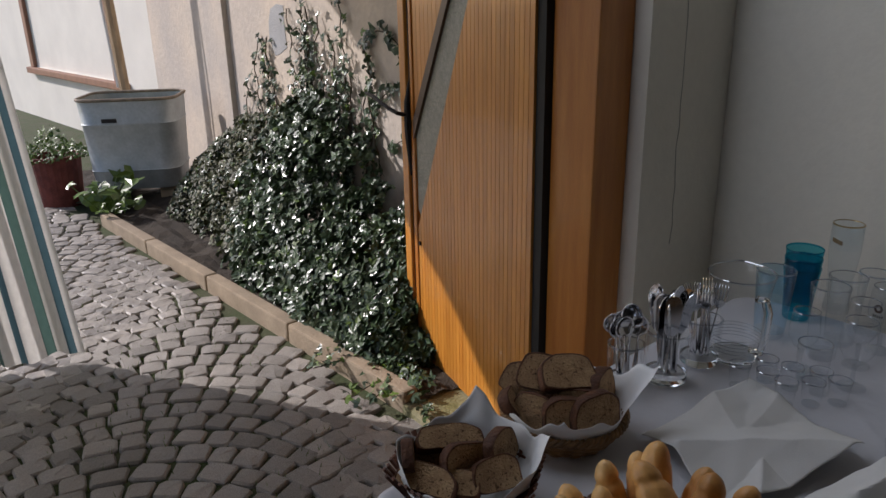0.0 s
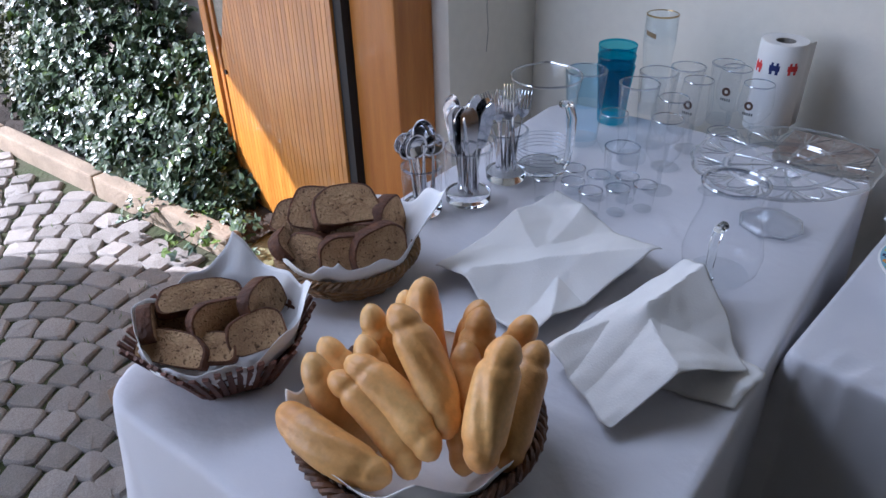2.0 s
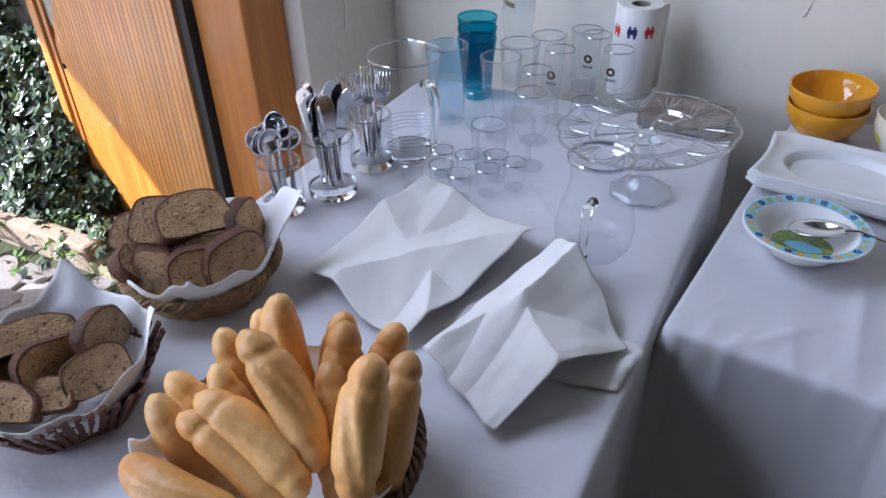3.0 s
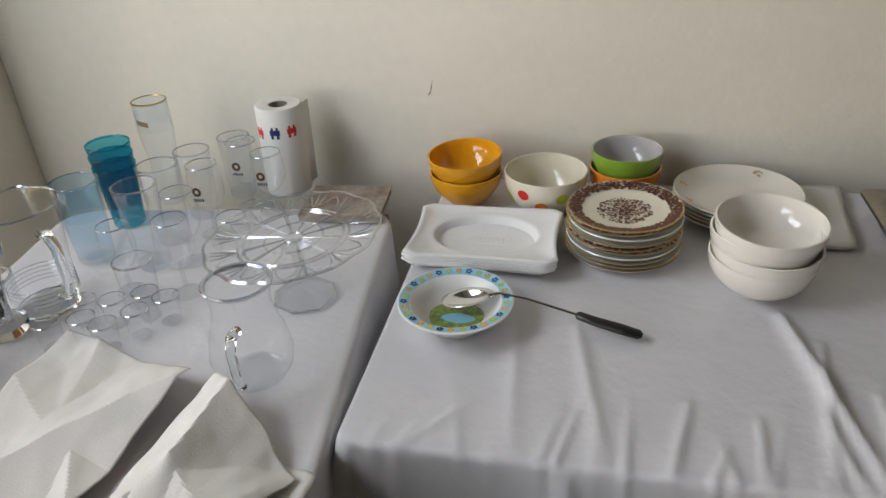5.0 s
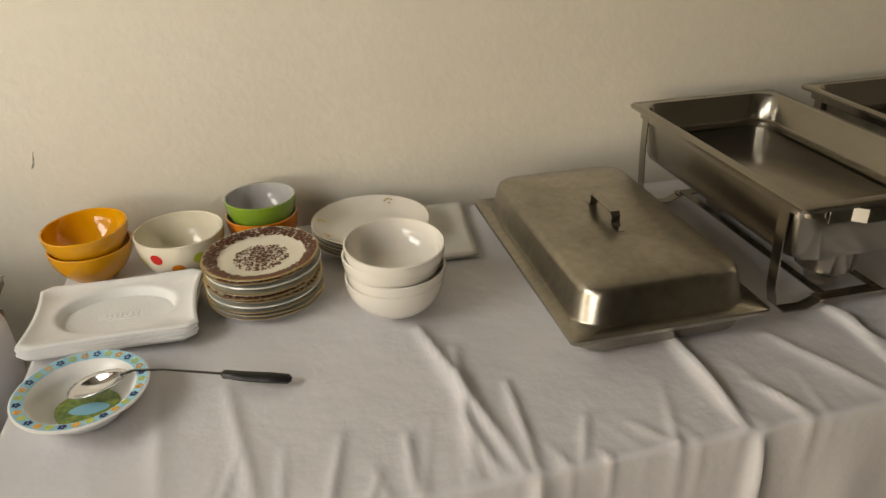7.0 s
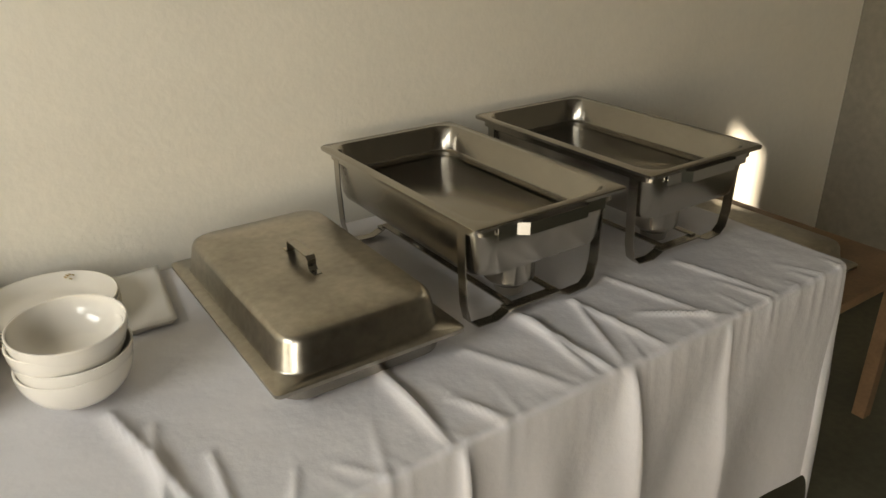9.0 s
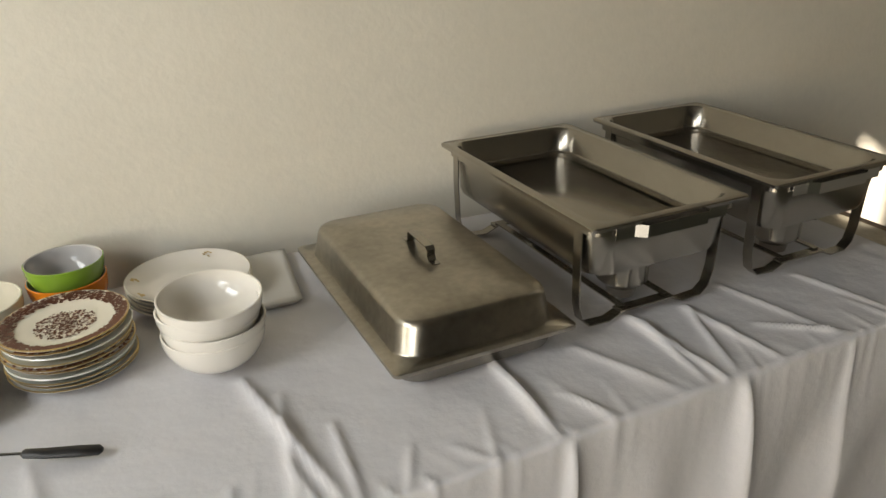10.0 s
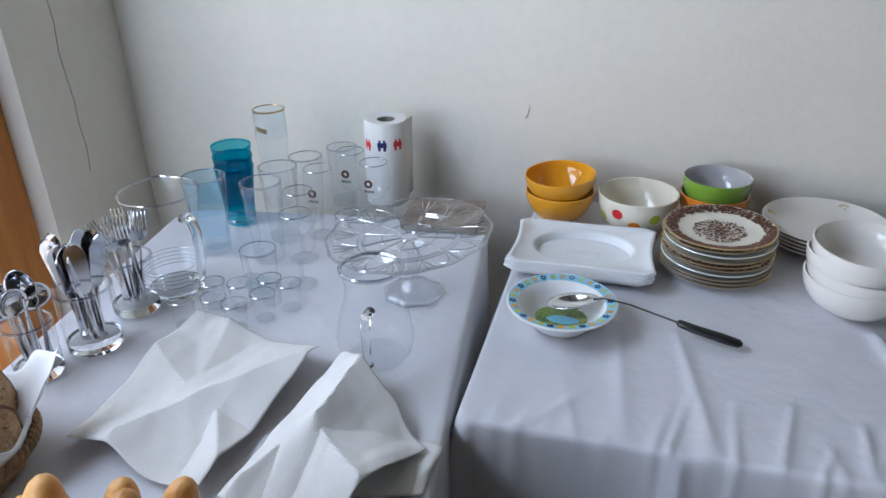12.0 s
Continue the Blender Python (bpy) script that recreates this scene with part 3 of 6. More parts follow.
def door():
    d = thing("door_1", "varnished pine door leaf with slim vertical boards, standing open to the yard", "door", pose(-0.385, -0.505, 0.03, 0, 0, 180 - 8.6), kind="structure")
    # local x runs from the hinge outwards, local y is towards the wall behind
    W, H = 1.075, 2.05
    lim = 0.985
    def tip(z):                                   # right edge of the glazing
        return 0.835 - 0.50 * (z - 0.64)
    def left(z):                                  # left edge of the diagonal trim
        return min(0.865, 0.865 - 0.62 * (z - 0.98)) if z > 0.98 else 0.865
    bm = bmesh.new()
    box(bm, (0.02, -0.03, 0.02), (0.93, 0.0125, H))
    part("core", bm, WOOD_STILE, d)
    n, x0, x1 = 31, 0.012, 0.862
    bw = (x1 - x0) / n
    for i in range(n):
        a, b = x0 + i * bw + 0.0012, x0 + (i + 1) * bw - 0.0012
        za, zb = 0.64 + (0.835 - a) / 0.50, 0.64 + (0.835 - b) / 0.50
        za, zb = max(0.02, min(H, za)), max(0.02, min(H, zb))
        bm = prism([(a, 0.0), (b, 0.0), (b, zb), (a, za)], 0.013, 0.028)
        part("board", bm, WOOD, d)
    n2 = 16
    for i in range(n2):
        a, b = 0.30 + i * 0.035 + 0.001, 0.30 + (i + 1) * 0.035 - 0.001
        if b > 0.862:
            break
        za, zb = 0.98 + (0.865 - a) / 0.62 + 0.04, 0.98 + (0.865 - b) / 0.62 + 0.04
        if max(za, zb) < H:
            part("board", prism([(a, za), (b, zb), (b, H), (a, H)], 0.013, 0.028), WOOD, d)
    part("glazing", prism([(0.835, 0.64), (0.862, 0.66), (0.862, 0.985), (0.865 - 0.62 * 1.05, 2.03), (0.835 - 0.50 * 1.39, 2.03)], 0.018, 0.024), ICE, d, "rippled glass strip between the boards")
    part("trim", prism([(0.868, 0.955), (0.868, 1.03), (0.868 - 0.62 * 1.0, 2.04), (0.868 - 0.62 * 1.07, 2.04)], 0.013, 0.036), WOOD_DARK, d, "dark diagonal glazing bar")
    bm = bmesh.new()
    box(bm, (0.864, 0.012, 0), (0.892, 0.034, H), bevel=0.004)
    part("inner_stile", bm, WOOD_STILE, d)
    bm = bmesh.new()
    box(bm, (0.893, 0.0, 0), (0.925, 0.022, H))
    part("gasket", bm, BLACK, d, "black rubber sealing strip")
    bm = bmesh.new()
    box(bm, (0.926, -0.02, 0), (0.985, 0.036, H), bevel=0.006)
    part("outer_stile", bm, WOOD, d)
    bm = bmesh.new()
    sweep(bm, [(0.905, 0.03, 0.80), (0.905, 0.038, 0.93), (0.90, 0.04, 1.02), (0.905, 0.038, 1.10), (0.89, 0.03, 1.20), (0.888, 0.03, 1.9)], [0.006, 0.014, 0.019, 0.016, 0.006, 0.006], 8)
    # black strip fills the gap between leaf and post
    part("hinge_gap", box(bmesh.new(), (-0.032, -0.03, 0), (0.0105, 0.020, H)), BLACK, d, "black strip filling the gap along the hinge side")
    hp = part("lock_plate", bm, IRON, d, "black wrought iron lock plate", True)
    bm = bmesh.new()
    sweep(bm, [(0.90, 0.045, 1.05), (0.905, 0.085, 1.06), (0.96, 0.10, 1.075), (1.12, 0.10, 1.105), (1.20, 0.10, 1.11)], [0.012, 0.011, 0.011, 0.012, 0.010], 8, flat=0.75)
    part("handle", bm, IRON, hp, "black iron lever handle", True)
    for z in (0.52, 0.055):
        bm = bmesh.new()
        sweep(bm, [(0.845, 0.026, z), (0.845, 0.034, z)], 0.009, 10)
        part("screw", bm, IRON, d)
    # frame post
    p = thing("door_post", "varnished orange pine door post in the doorway", "door frame", pose(0, 0, 0), kind="structure")
    bm = bmesh.new()
    box(bm, (-0.349, -0.508, 0), (-0.176, -0.371, 2.45), bevel=0.006)
    part("post", bm, WOOD_STILE, p)
    # another black strip set in the same gap, on the post's side
    bm = bmesh.new()
    box(bm, (-0.384, -0.485, 0), (-0.350, -0.43, 2.2))
    part("seal", bm, BLACK, p, "black strip filling the gap beside the post")


door()


# ---------- crockery on the long table ----------
Z = 0.753


def bowl_mesh(r, h, foot, t=0.004, n=48, curve=0.55):
    """Profile of a footed bowl: outside up, lip, inside down."""
    out = [(0, 0.002), (foot, 0.0), (foot + 0.003, 0.004)]
    for k in range(1, 11):
        u = k / 10
        out.append((foot + 0.003 + (r - foot - 0.003) * math.sin(u * math.pi / 2) ** (1 / (2 * curve)), 0.004 + (h - 0.004) * u ** 1.15))
    out.append((r - t * 0.5, h + 0.0012))
    inn = []
    for k in range(10, -1, -1):
        u = k / 10
        inn.append(((foot - t) * (u > 0) + (r - foot) * math.sin(u * math.pi / 2) ** (1 / (2 * curve)), 0.004 + t + (h - 0.004 - t) * u ** 1.15))
    inn[-1] = (0, 0.004 + t)
    return out, inn


def bowl(label, m, r, h, foot, outer, inner, group="", curve=0.55, name="bowl", dots=()):
    e = thing(name, label, "bowl", m, group)
    o, i = bowl_mesh(r, h, foot, curve=curve)
    part("outside", lathe(o, 48), outer, e, smooth=True)
    part("inside", lathe([o[-1]] + i, 48), inner, e, smooth=True)
    for a, z, rr, mt in dots:
        u = max(0.01, (z - 0.004) / (h - 0.004)) ** (1 / 1.15)
        rad = foot + 0.003 + (r - foot - 0.003) * math.sin(u * math.pi / 2) ** (1 / (2 * curve)) + 0.0006
        bm = bmesh.new()
        loops = []
        for q in (0.0001, rr * 0.5, rr):
            lp = []
            for k in range(18):
                b = 2 * math.pi * k / 18
                dz, da = q * math.sin(b), q * math.cos(b) / rad
                uu = max(0.01, (z + dz * 0.92 - 0.004) / (h - 0.004)) ** (1 / 1.15)
                rd = foot + 0.003 + (r - foot - 0.003) * math.sin(min(1, uu) * math.pi / 2) ** (1 / (2 * curve)) + 0.0007
                lp.append((rd * math.cos(a + da), rd * math.sin(a + da), z + dz * 0.92))
            loops.append(lp)
        rings(bm, loops)
        part("painted_dot", bm, mt, e, smooth=True)
    return e


bowl("glossy yellow ceramic bowl at the bottom of a pair", pose(1.052, -0.142, Z), 0.077, 0.070, 0.036, C_YELLOW, C_YELLOW, "yellow bowls")
bowl("glossy yellow ceramic bowl nested in another", pose(1.053, -0.142, Z + 0.038, 2, -2), 0.078, 0.070, 0.036, C_YELLOW, C_YELLOW, "yellow bowls")
dots = [(radians(a), z + 0.006, 0.0125, c) for a, z, c in ((-118, 0.054, C_RED), (-62, 0.048, C_LIME), (-92, 0.030, C_ORANGE), (-150, 0.036, C_LIME), (-20, 0.034, C_ORANGE), (20, 0.055, C_RED), (80, 0.045, C_LIME), (140, 0.05, C_ORANGE))]
bowl("cream ceramic bowl with red, lime and orange dots", pose(1.220, -0.158, Z), 0.085, 0.085, 0.040, C_CREAM, C_CREAM, curve=0.8, dots=dots)
bowl("orange ceramic bowl with a grey inside, under a green one", pose(1.378, -0.112, Z), 0.072, 0.080, 0.036, C_ORANGE, C_LILAC, "coloured bowls", 0.8)
bowl("green ceramic bowl with a lilac-grey inside", pose(1.380, -0.112, Z + 0.050), 0.071, 0.066, 0.036, C_GREEN, C_LILAC, "coloured bowls", 0.8)
for i, (z, tx, ty, dx) in enumerate(((0, 0, 0, 0), (0.020, 1, 0.5, 0.002), (0.044, -1.5, 1, -0.002), (0.064, 2.5, -2.5, 0.001))):
    bowl("plain white porcelain bowl in a stack of four" if i < 3 else "plain white porcelain bowl with a chipped rim on a stack", pose(1.598 + dx, -0.416, Z + z, tx, ty, 20 * i), 0.087, 0.068, 0.038, C_WHITE, C_WHITE, "stacked white bowls", 0.8)


def plate(label, m, r, mt, rim_mt=None, depth=0.016, group="", cat="plate", printed=False, gilt=False):
    e = thing("plate", label, cat, m, group)
    w = r * 0.30
    prof = [(0, 0.002), (r * 0.55, 0.0), (r * 0.58, 0.003), (r - w * 0.9, 0.006), (r, depth), (r - 0.0015, depth + 0.002), (r - w * 0.85, 0.010), (r * 0.60, 0.0065), (0, 0.006)]
    part("body", lathe(prof, 56), mt, e, smooth=True, angle=60)
    if rim_mt:
        a, b = (r - 0.0035, depth + 0.0015), (r - w * 0.80, 0.0112)
        if printed:
            random.seed(int(r * 1e5))
            # transfer print: a band of leaf sprays round the rim and a bouquet in the well
            bm = bmesh.new()
            def blot(x, y, z, s, k):
                pts = [(x + s * random.uniform(0.35, 1.0) * math.cos(t), y + s * random.uniform(0.35, 1.0) * math.sin(t), z) for t in [2 * math.pi * q / k for q in range(k)]]
                vs = [bm.verts.new(p) for p in pts]
                bm.faces.new(vs)
            dense = mt is C_CREAM
            for k in range(1700 if dense else 260):
                an, q = random.uniform(0, 2 * math.pi), random.random() ** 0.8
                rr, zz = b[0] + (a[0] - b[0]) * q, b[1] + (a[1] - b[1]) * q + 0.0006
                blot(rr * math.cos(an), rr * math.sin(an), zz, random.uniform(0.0022, 0.0050) if dense else random.uniform(0.004, 0.007), 6)
            for k in range(520 if dense else 60):
                an, rr = random.uniform(0, 2 * math.pi), r * 0.48 * random.random() ** 0.6
                blot(rr * math.cos(an), rr * math.sin(an), 0.0072, random.uniform(0.0018, 0.0038), 6)
            tagged(part("floral_print", bm, rim_mt, e, "dense brown floral transfer print"), kind="stuff")
            part("rim_band", lathe([(r + 0.0003, depth + 0.0006), (r + 0.0005, depth + 0.0016), (r - 0.002, depth + 0.0023)], 56), GOLD, e, smooth=True)
        else:
            part("rim_line", lathe([(r + 0.0003, depth + 0.0008), (r + 0.0004, depth + 0.0018), (r - 0.0018, depth + 0.0025)], 56), rim_mt, e, smooth=True)
    return e


px, py = 1.374, -0.322
hz = Z
for i, (r, mt, rm, dz, pr) in enumerate(((0.104, C_WHITE, GOLD, 0.0085, False), (0.102, C_GREYGREEN, GOLD, 0.0085, False), (0.101, C_GREYGREEN, GOLD, 0.0085, False), (0.103, C_GREYGREEN, None, 0.0095, False), (0.102, C_WHITE, C_BROWN, 0.0085, True), (0.102, C_WHITE, C_BROWN, 0.0085, True), (0.102, C_CREAM, GOLD, 0.010, False), (0.103, C_GREYGREEN, None, 0.0095, False), (0.102, C_WHITE, C_BROWN, 0.0085, True), (0.102, C_CREAM, C_BROWN, 0.0, True))):
    plate("cream plate with brown floral transfer print in a stack" if pr else "pale plain plate with a thin rim in a stack", pose(px + 0.003 * math.sin(i * 2.1), py + 0.003 * math.cos(i * 1.7), hz, 0.8 * math.sin(i), 0.8 * math.cos(i), 37 * i), r, mt, rm, group="stacked small plates", printed=pr)
    hz += dz
for i in range(5):
    e = plate("deep white porcelain plate with small gilt flowers, stacked", pose(1.594 + 0.002 * (i % 2), -0.160, Z + 0.0075 * i, 0, 0, 30 * i), 0.121, C_WHITE, C_CREAM, depth=0.026, group="stacked deep plates")
    if i == 4:
        random.seed(3)
        for an in (85, 45, 130, 200, 300):
            bm = bmesh.new()
            for k in range(7):
                x, y = 0.104 * math.cos(radians(an)) + random.uniform(-0.008, 0.008), 0.104 * math.sin(radians(an)) + random.uniform(-0.006, 0.006)
                rr = math.hypot(x, y)
                z = 0.0222 + (rr - 0.104) * 0.42 + 0.0012
                vs = [bm.verts.new((x + 0.004 * math.cos(q), y + 0.0025 * math.sin(q), z + 0.42 * 0.004 * math.cos(q) * x / rr)) for q in (0, 1.2, 2.4, 3.6, 4.8)]
                bm.faces.new(vs)
            part("gilt_flower", bm, GOLD, e)


def foam_tray(m, top):
    e = thing("serving_tray", "white foam tray with a round textured well, in a stack", "tray", m, "stacked foam trays")
    W, D = 0.284, 0.204

    def outline(inset, z, bow):
        pts, n = [], 14
        w, d = W / 2 - inset, D / 2 - inset
        for (x0, y0), (x1, y1) in zip(((-w, -d), (w, -d), (w, d), (-w, d)), ((w, -d), (w, d), (-w, d), (-w, -d))):
            for k in range(n):
                u = 0.07 + 0.86 * k / (n - 1)
                b = bow * math.sin(math.pi * u) * (0.45 if y0 == y1 else 1.0)
                nx, ny = y1 - y0, x0 - x1
                L = math.hypot(nx, ny)
                pts.append((x0 + (x1 - x0) * u - nx / L * b, y0 + (y1 - y0) * u - ny / L * b, z))
        return pts

    def well(rx, ry, z):
        out = []
        for x, y, _ in outline(0.03, 0, 0.01):
            a = math.atan2(y / ry, x / rx)
            out.append((rx * math.cos(a), ry * math.sin(a), z))
        return out
    bm = bmesh.new()
    rings(bm, [outline(0.034, 0.0, 0.004), outline(0.010, 0.012, 0.008), outline(0.002, 0.020, 0.010), outline(0.0, 0.0215, 0.010), outline(0.0, 0.0255, 0.010), outline(0.003, 0.0275, 0.010), outline(0.009, 0.0265, 0.009),
               outline(0.014, 0.0225, 0.008), well(0.106, 0.080, 0.0212), well(0.100, 0.075, 0.0205), well(0.097, 0.072, 0.018), well(0.091, 0.065, 0.0052), well(0.088, 0.061, 0.0045), well(0.01, 0.008, 0.0045)], cap0=True, cap1=True)
    part("shell", bm, FOAM, e, smooth=True, angle=50)
    if top:
        bm = bmesh.new()
        for i in range(-20, 21):
            for j in range(-15, 16):
                x, y = i * 0.0043 + (j % 2) * 0.00215, j * 0.0040
                if (x / 0.086) ** 2 + (y / 0.059) ** 2 < 1 and not (abs(x) < 0.036 and abs(y) < 0.015):
                    vs = [bm.verts.new((x + dx * 0.0014, y + dy * 0.0014, 0.0044)) for dx, dy in ((-1, -1), (1, -1), (1, 1), (-1, 1))]
                    t = bm.verts.new((x, y, 0.0055))
                    for k in range(4):
                        bm.faces.new((vs[k], vs[(k + 1) % 4], t))
        tagged(part("stipple", bm, FOAM, e), kind="stuff")
        part("embossed_panel", box(bmesh.new(), (-0.033, -0.012, 0.004), (0.033, 0.012, 0.0056), bevel=0.0008), FOAM, e)
        bm = bmesh.new()
        for k in range(6):
            box(bm, (-0.025 + 0.0085 * k, -0.006, 0.005), (-0.0195 + 0.0085 * k, 0.006, 0.0066), bevel=0.0006)
        part("embossed_bars", bm, FOAM, e, "unreadable raised lettering")
    return e


for i in range(4):
    foam_tray(pose(1.122 + 0.0015 * (i % 2), -0.349, Z + 0.0055 * i, 0, 0, -1.5 + 0.5 * i), i == 3)

# child's bowl with a printed rim and its serving spoon
kb = thing("childs_bowl", "white melamine bowl with a blue flowered rim", "bowl", pose(1.108, -0.580, Z))
part("body", lathe([(0, 0.002), (0.045, 0), (0.050, 0.003), (0.066, 0.022), (0.076, 0.038), (0.094, 0.043), (0.0945, 0.0455), (0.092, 0.0465), (0.074, 0.0425), (0.063, 0.026), (0.048, 0.009), (0, 0.007)], 56), MELAMINE, kb, smooth=True, angle=60)
part("rim_band", lathe([(0.0915, 0.0470), (0.0755, 0.0434)], 56), C_BLUE, kb, "sky-blue printed rim band", True)
bm = bmesh.new()
random.seed(9)
fl = {C_LIME: bmesh.new(), DARKBLUE: bmesh.new(), C_YELLOW: bmesh.new()}
for k in range(30):
    an = 2 * math.pi * k / 30
    b = list(fl.values())[k % 3]
    for q in range(5):
        x0, y0 = 0.0835 * math.cos(an) + 0.0038 * math.cos(q * 1.257), 0.0835 * math.sin(an) + 0.0038 * math.sin(q * 1.257)
        b.faces.new([b.verts.new((x0 + 0.0025 * math.cos(w), y0 + 0.0025 * math.sin(w), 0.0456 + (math.hypot(x0, y0) - 0.0835) * 0.22 + 0.0003)) for w in (0, 1.05, 2.1, 3.14, 4.2, 5.2)])
for mt, b in fl.items():
    tagged(part("flower_print", b, mt, kb), kind="stuff")
bm = bmesh.new()
bm.faces.new([bm.verts.new((0.045 * math.cos(a) * (1 + 0.04 * math.sin(3 * a)), 0.043 * math.sin(a), 0.0096)) for a in [2 * math.pi * k / 26 for k in range(26)]])
part("meadow_print", bm, mat("meadow_print", (0.42, 0.50, 0.10), 0.3, var=0.4, scale=45, bump=0, color2=(0.10, 0.25, 0.06)), kb, "green and yellow printed meadow")
bm = bmesh.new()
bm.faces.new([bm.verts.new((0.004 + 0.024 * math.cos(a) * (1 + 0.2 * math.cos(2 * a)), -0.004 + 0.014 * math.sin(a), 0.0101)) for a in [2 * math.pi * k / 22 for k in range(22)]])
part("blue_print", bm, C_BLUE, kb, "plain blue printed shape")


def spoon_bowl(bm, m, L=0.06, W=0.04, d=0.012):
    def fn(u, v):
        a, q = 2 * math.pi * u, v
        x, y = math.cos(a) * q, math.sin(a) * q
        return m @ Vector((x * L / 2, y * W / 2 * (1 - 0.18 * x), -d * (1 - q * q)))
    t = grid(fn, 24, 6)
    bmesh.ops.remove_doubles(t, verts=t.verts, dist=1e-5)
    join(bm, t)


sp = thing("serving_spoon", "steel serving spoon with a black handle lying in the bowl", "spoon", pose(0, 0, 0))
bm = bmesh.new()
spoon_bowl(bm, pose(1.125, -0.560, Z + 0.037, 0, -14, -4), 0.092, 0.056, 0.014)
thick(part("bowl", bm, CHROME, sp, smooth=True), 0.0016)
bm = bmesh.new()
sweep(bm, [(1.160, -0.562, Z + 0.045), (1.178, -0.562, Z + 0.0495), (1.22, -0.562, Z + 0.043), (1.31, -0.568, Z + 0.020)], [0.004, 0.0025, 0.0022, 0.0025], 8)
part("shaft", bm, CHROME, sp, smooth=True)
bm = bmesh.new()
sweep(bm, [(1.300, -0.5655, Z + 0.0215), (1.304, -0.5665, Z + 0.0205), (1.33, -0.5735, Z + 0.0165), (1.37, -0.584, Z + 0.013), (1.398, -0.5915, Z + 0.0105), (1.403, -0.593, Z + 0.010)], [0.004, 0.0085, 0.0095, 0.0105, 0.0095, 0.004], 12, flat=0.7)
part("handle", bm, BLACK_PLASTIC, sp, "black plastic handle", True)

bm = bmesh.new()
for k in range(3):
    grid(lambda u, v: (1.668 + 0.142 * u + 0.004 * k - 0.03 * (1 - v), -0.278 + 0.252 * v - 0.003 * k, Z + 0.004 * k + 0.003 * noise.noise(Vector((u * 3, v * 3, k))) + 0.002), 10, 14, bm)
tagged(thick(part("paper_napkin", bm, PAPER, smooth=True, m=pose(0, 0, 0)), 0.0025, 1.0), "folded white paper napkins on the cloth", "napkin")


# ---------- chafing dishes ----------
def pan_loops(w, d, depth, flange, r=0.045, t=0.0012, z=0.0):
    """A gastronorm pan hanging from a flange at height z: outside loops then inside loops."""
    # channel round the pan floor is added to imitate a dark reflected line
    return [rrect(w, d, 0.012, z - 0.006), rrect(w + 0.002, d + 0.002, 0.012, z), rrect(w - 0.004, d - 0.004, 0.012, z + 0.0025), rrect(w - 2 * flange + 0.008, d - 2 * flange + 0.008, r, z + 0.0015), rrect(w - 2 * flange, d - 2 * flange, r, z - 0.004),
            rrect(w - 2 * flange - 0.012, d - 2 * flange - 0.012, r, z - depth * 0.52), rrect(w - 2 * flange - 0.016, d - 2 * flange - 0.016, r, z - depth * 0.54), rrect(w - 2 * flange - 0.034, d - 2 * flange - 0.034, r * 0.9, z - depth * 0.56), rrect(w - 2 * flange - 0.036, d - 2 * flange - 0.036, r * 0.9, z - depth * 0.74), rrect(w - 2 * flange - 0.050, d - 2 * flange - 0.050, r * 0.8, z - depth * 0.74), rrect(w - 2 * flange - 0.052, d - 2 * flange - 0.052, r * 0.8, z - depth * 0.66), rrect(w - 2 * flange - 0.060, d - 2 * flange - 0.060, r * 0.7, z - depth * 0.64)]


